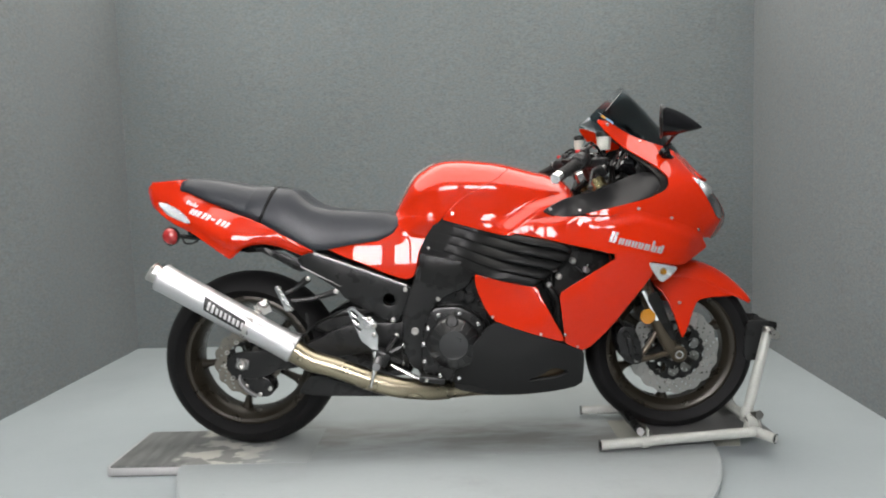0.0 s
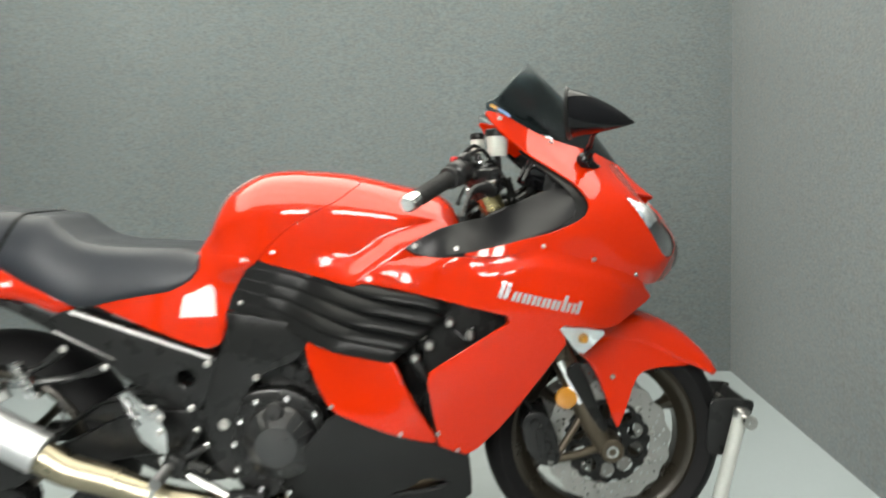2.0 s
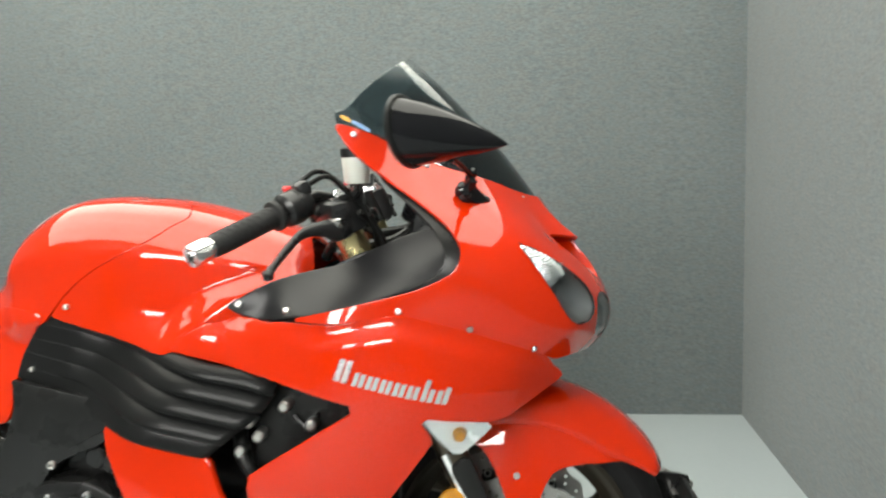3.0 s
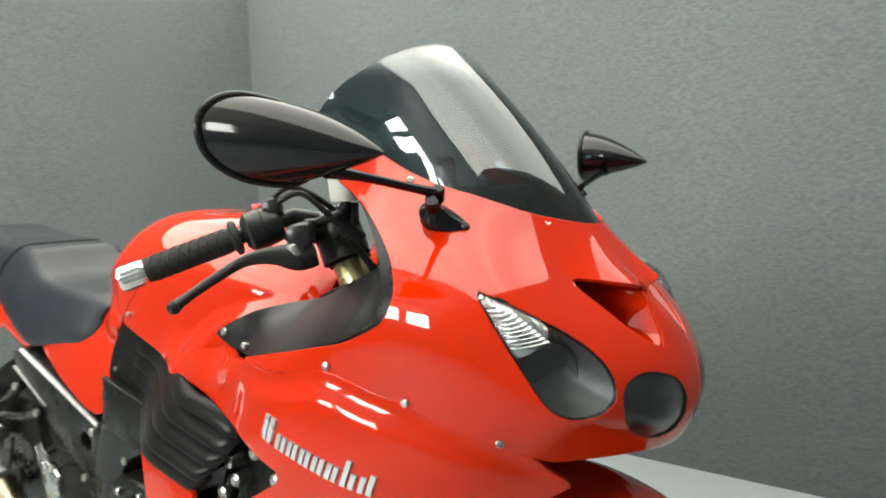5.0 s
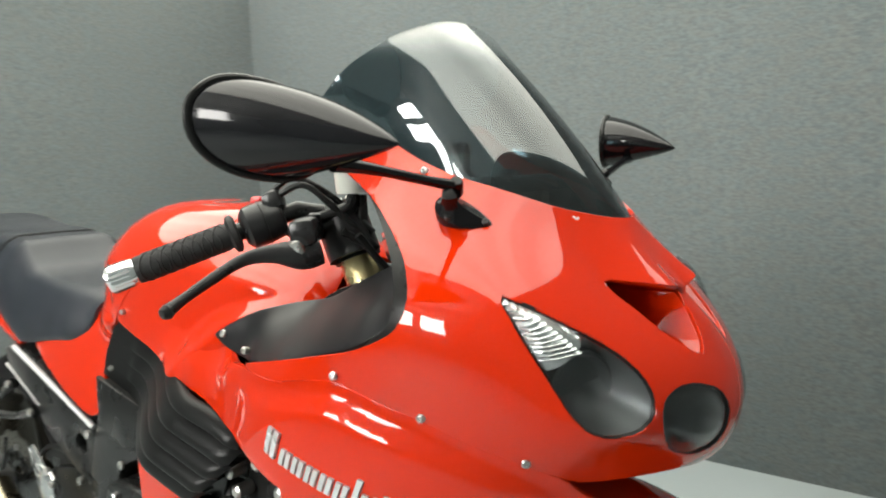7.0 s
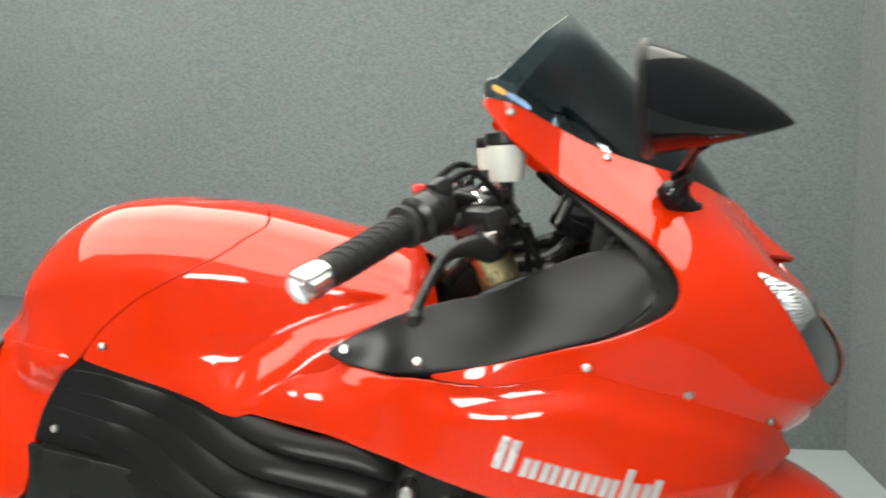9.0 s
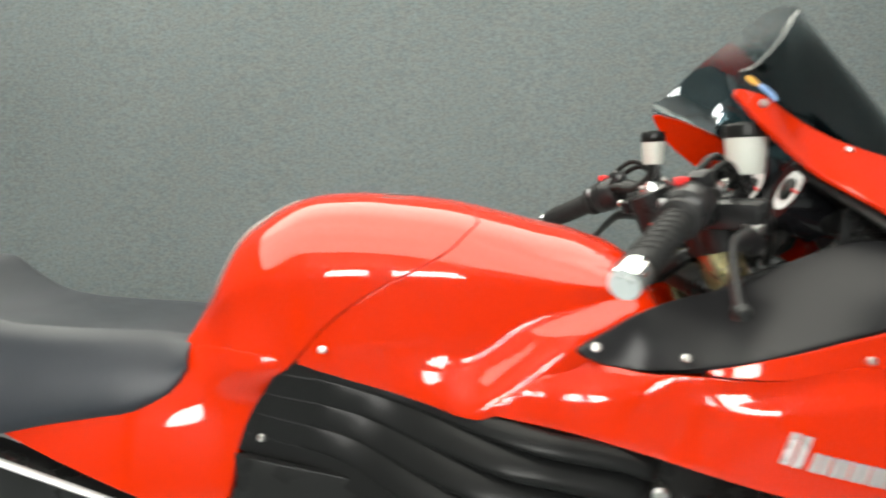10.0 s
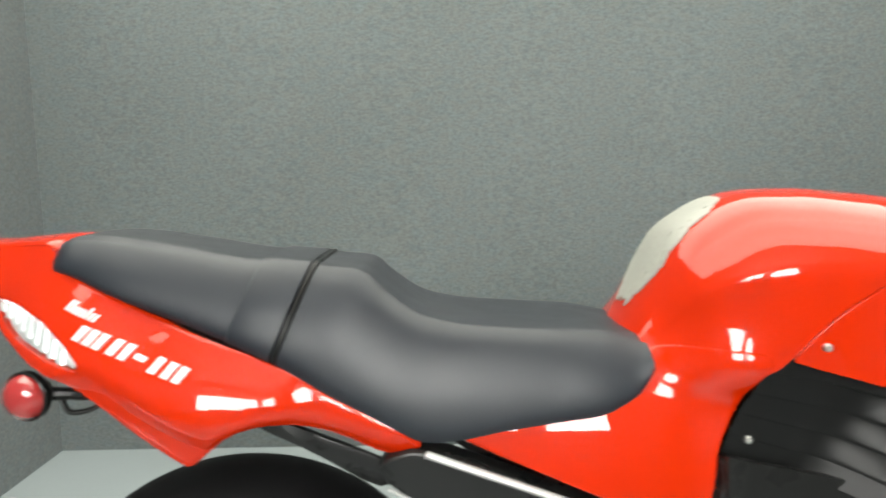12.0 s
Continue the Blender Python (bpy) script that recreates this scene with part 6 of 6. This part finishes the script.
build_bar(-1)
build_bar(1)


def build_reservoir(x, y, z, r, h, label):
    body = lathe("fluid_reservoir", [(0, 0), (0, r * .80), (.004, r * .88), (h, r), (h, 0)], (x, y, z), (0, 0, 1), WHITE_PLASTIC, bike, label, sides=28)
    lathe("cap", [(0, r * 1.02), (.002, r * 1.08), (.014, r * 1.08), (.016, r * 1.0), (.016, r * .5), (.018, r * .45), (.018, 0)], (x, y, z + h), (0, 0, 1), BLACK, body, "black ribbed cap", sides=28)
    pipe("feed_hose", [(x, y, z + .004), (x - .004, y, z - .02), (x - .025, y * 1.15, z - .038), (x - .05, y * 1.3, z - .036), (x - .06, y * 1.4, z - .05)], .0075, BLACK, body, sides=10)
    block("bracket", (.008, .014, .04), pose(x + .004, y * .92, z - .022), BLACK, body, bevel=.002)
    return body


build_reservoir(.478, -.142, 1.000, .0235, .042, "milky plastic brake fluid reservoir")
build_reservoir(.446, .142, 1.016, .0175, .034, "small milky clutch fluid reservoir")
dash = block("instrument_panel", (.06, .22, .10), pose(.622, 0, .965, 0, 25, 0), BLACK, bike, "black instrument cluster", bevel=.02)
for s in (-1, 1):
    lathe("gauge_pod", [(-.03, .050), (.020, .052), (.028, .049), (.024, .046), (.018, 0)], (.585, s * .058, .968), (-.85, 0, .45), GLOSS_BLACK, dash, "round black dial pod", sides=32)
    face = lathe("dial_face", [(0, .043), (.0015, .043), (.0015, .030), (.0022, .030), (.0022, 0)], Vector((.585, s * .058, .968)) + Vector((-.85, 0, .45)).normalized() * .0195, (-.85, 0, .45), DECAL, dash, "white dial face", sides=32)
    lathe("dial_hub", [(0, .015), (.004, .015), (.006, .011), (.006, 0)], Vector((.585, s * .058, .968)) + Vector((-.85, 0, .45)).normalized() * .0218, (-.85, 0, .45), BLACK, dash, sides=20)
    block("needle", (.002, .030, .003), Matrix.Translation(Vector((.585, s * .058 - .014, .968)) + Vector((-.85, 0, .45)).normalized() * .024) @ pose(0, 0, 0, 20, 0, 0), SWITCH_RED, dash, bevel=.0005)
    plate("mesh_guard", [(.570, .915), (.578, .955), (.590, .978), (.612, .972), (.645, .945), (.648, .915)], s * .172, s * .169, SATIN, bike, rim=.0008, holes=[ring2(.588 + .0115 * i + .0057 * (j % 2), .928 + .010 * j, .0038, 6) for i in range(4) for j in range(3)] + [ring2(.600 + .0115 * i, .960, .0036, 6) for i in range(2)], soften=0)
block("key_switch", (.035, .035, .03), pose(.47, 0, .935, 0, -23, 0), DARK_METAL, bike, bevel=.006)
pipe("wire_loom", [(.40, -.06, .87), (.43, -.09, .90), (.47, -.06, .89), (.53, -.08, .90), (.57, -.05, .93)], .010, BLACK, bike, sides=10)
pipe("wire_loom", [(.41, .06, .87), (.44, .09, .91), (.48, .06, .90), (.54, .08, .91), (.57, .05, .93)], .010, BLACK, bike, sides=10)
pipe("brake_line", [(.485, -.17, .955), (.50, -.14, .93), (.505, -.10, .88), (.53, -.06, .80)], .005, BLACK, bike, sides=8)
pipe("brake_line", [(.50, -.16, .95), (.515, -.12, .90), (.52, -.06, .86)], .005, BLACK, bike, sides=8)

# fork tops, clamps and the steering nut
for s in (-1, 1):
    top = lathe("fork_top", [(-.060, .028), (-.008, .029), (-.004, .027), (.0, .026), (.0, .012), (.006, .011), (.006, 0)], (.440, s * .132, .984), (-.39, 0, .92), ALU, bike, "bright fork top with hex adjuster", sides=28)
    lathe("clamp_ring", [(-.070, .026), (-.070, .034), (-.012, .034), (-.010, .030), (-.010, .026)], (.440, s * .132, .984), (-.39, 0, .92), CONTROL_BLACK, top, "black handlebar clamp", sides=28)
    for k in range(3):
        a = 2 * math.pi * k / 3
        screw(top, (.440 + .019 * math.cos(a), s * .132 + .020 * math.sin(a), .985 + .008 * math.cos(a)), (-.39, 0, .92), .0045)
    block("clamp_lug", (.030, .020, .022), pose(.415, s * .155, .952, 0, -20, s * 20), CONTROL_BLACK, top, bevel=.005)
    screw(top, (.400, s * .163, .955), (-.8, s * .5, .2), .006)
nut = lathe("steering_nut", [(-.03, .022), (.0, .022), (.004, .018), (.012, .018), (.012, .009), (.004, .009), (.004, 0)], (.425, .0, .930), (-.39, 0, .92), ALU, bike, "bright steering stem nut", sides=6)
pipe("feed_hose", [(.478, -.142, 1.004), (.476, -.150, .985), (.455, -.168, .975), (.445, -.180, .968)], .0065, CONTROL_BLACK, bike, sides=10)
lathe("hose_union", [(-.006, .009), (.010, .009), (.012, .006), (.012, 0)], (.446, -.178, .966), (0, 0, 1), CONTROL_BLACK, bike, sides=14)

screw(cockpit_panels[0], (.292, -.2125, .8155), (0, -1, .45), .0055)

# -- mirrors --
def build_mirror(s):
    root, tip = Vector((.596, s * .378, 1.0655)), Vector((.724, s * .346, 1.047))
    rows = []
    for f in (0.0, .02, .08, .16, .26, .36, .46, .56, .66, .75, .83, .90, .95, .98, .995, 1.0):
        g = max(1 - f ** 1.45, 0) ** .88
        wy, wz = .060 * g + .0004, .0405 * g + .0004
        c = root.lerp(tip, f) + Vector((0, 0, .003 * math.sin(f * math.pi)))
        ring = []
        for k in range(40):
            a = 2 * math.pi * k / 40
            cy, cz = math.cos(a), math.sin(a)
            yy = math.copysign(abs(cy) ** .88, cy) * wy
            zz = math.copysign(abs(cz) ** .88, cz) * wz
            # the outer end stands higher, and a faint edge runs along the flank
            zz += .16 * yy * s * (1 - f)
            if cz > 0 and cy * s > 0:
                yy *= 1 - .05 * math.sin(2 * a) ** 2
            ring.append(c + Vector((-.26 * yy * s * (1 - f), yy, zz)))
        rows.append(ring)
    shell_ob = rings("mirror", rows, GLOSS_BLACK, bike, "gloss black teardrop mirror housing on a black arm", sharp=60)
    middle = sum(rows[0], Vector()) / 40
    bm = bmesh.new()
    bm.faces.new([bm.verts.new(p.lerp(middle, .07) + Vector((-.002, 0, 0))) for p in rows[0]])
    part("mirror_glass", bm, MIRROR, shell_ob, "silvered mirror glass")
    bead = [p.lerp(middle, -.015) + Vector((-.001, 0, 0)) for p in rows[0]]
    pipe("rim_edge", bead + bead[:1], .0038, BLACK, shell_ob, "raised black rim", smooth=False, sides=10, caps=False)
    pivot = Vector((.668, s * .188, 1.008))
    pipe("arm", [Vector((.648, s * .345, 1.034)), Vector((.654, s * .300, 1.028)), Vector((.662, s * .235, 1.016)), pivot], [.008, .0055, .0052, .0065], GLOSS_BLACK, shell_ob, "thin black mirror arm", sides=12)
    lathe("arm_pivot", [(-.014, 0), (-.014, .006), (-.011, .0075), (.006, .0075), (.010, .006), (.011, 0)], pivot, (.45, s * .65, .6), GLOSS_BLACK, shell_ob, sides=16)
    # a wedge-shaped foot on the cowl
    along = Vector((.044, -s * .030, -.026)).normalized()
    out = Vector((.45, s * .65, .6)).normalized()
    across = out.cross(along).normalized()
    base = Vector((.670, s * .178, .976))
    rows2 = []
    for h, ln, wd, off in ((-.010, .035, .0150, .002), (.003, .035, .0150, .002), (.006, .031, .0128, .0), (.011, .016, .0095, -.010), (.020, .009, .0075, -.015), (.029, .008, .0070, -.016)):
        rows2.append([base + out * h + along * (off + ln * math.cos(q)) + across * wd * math.sin(q) * (1 - .5 * math.cos(q)) for q in [2 * math.pi * k / 24 for k in range(24)]])
    foot = rings("mount_foot", rows2, GLOSS_BLACK, shell_ob, "black mirror mount on the fairing")
    for off, side in ((.024, 0), (-.014, .012), (-.014, -.012)):
        lathe("mount_screw", [(-.004, .0042), (.002, .0042), (.003, .003), (.003, .0015), (.001, 0)], base + out * .0065 + along * off + across * side, out, SATIN, foot, sides=12)
    return shell_ob


MIRROR = material("mirror_silver", (.9, .9, .9), .03, metal=1.0, vary=.0, bump=0, rough_vary=.01)
build_mirror(-1)
build_mirror(1)

# -- indicators in the fairing --
IND = [(.581, .646), (.640, .633), (.698, .620), (.668, .594), (.635, .571), (.606, .608)]
for s in (-1, 1):
    lens = shell("front_indicator", IND, lambda u, v: (u, s * (side_depth(u, v) + shoulder(u, v) + .002), v), CLEAR, bike, "clear wedge-shaped front indicator with amber bulb", step=.016, ref=(.4, 0, .6), thick=.001, rim=.003, soften=1)
    lens.visible_shadow = False
    shell("reflector_bowl", scaled_in(IND, .97), lambda u, v: (u, s * (side_depth(u, v) - .006 - .35 * max(0, .03 - math.hypot(u - .640, v - .612))), v), SIGNAL_RIBS, lens, "bright faceted reflector", step=.012, ref=(.4, 0, .6), thick=.002, rim=.0, soften=1)
    lathe("bulb", [(-.016, .012), (.0, .012), (.008, .009), (.011, 0)], (.640, s * (side_depth(.640, .611) - .010), .610), (0, s, 0), AMBER, lens, "amber bulb", sides=16)
def on_screen(u, v):
    return tuple(Vector(screen(u, v)) + Vector((0, -.0012, .0004)))


for u0, u1, m in ((85.6, 80.5, STICKER_WARM), (80.3, 70, STICKER)):
    def edge(u):
        return 1.1035 - (86 - u) * .00153
    shell("screen_sticker", [(u0, edge(u0)), (u1, edge(u1)), (u1, edge(u1) + .0065), (u0, edge(u0) + .0065)], on_screen, m, windscreen, "small holographic sticker in orange and blue", su=.0035, ref=(.4, 0, 1.0), step=.012, thick=.0003, rim=.0004, soften=1)

# -- screws --
for place, nrm in (((-.019, -.181, .810), (0, -1, .1)), ((-.101, -.166, .699), (0, -1, 0)), ((.287, -.188, .815), (0, -1, .3)), ((.380, -.247, .811), (0, -1, .2)), ((.557, -.270, .811), (.1, -1, .2)),
                   ((.662, -.255, .779), (.3, -1, .1)), ((.758, -.214, .738), (.6, -.8, 0)), ((.748, -.076, .967), (.6, -.3, .7)), ((.594, -.145, 1.025), (.4, -.8, .5)), ((.483, -.176, 1.078), (.1, -1, .3)),
                   ((.249, -.268, .425), (0, -1, 0)), ((.367, -.240, .377), (0, -1, 0)), ((.327, -.258, .420), (0, -1, 0)), ((.10, -.235, .478), (0, -1, 0))):
    for s in (1, -1):
        screw(bike, (place[0], place[1] * s, place[2]), (nrm[0], nrm[1] * s, nrm[2]), .0048, name="fairing_screw")
settle()
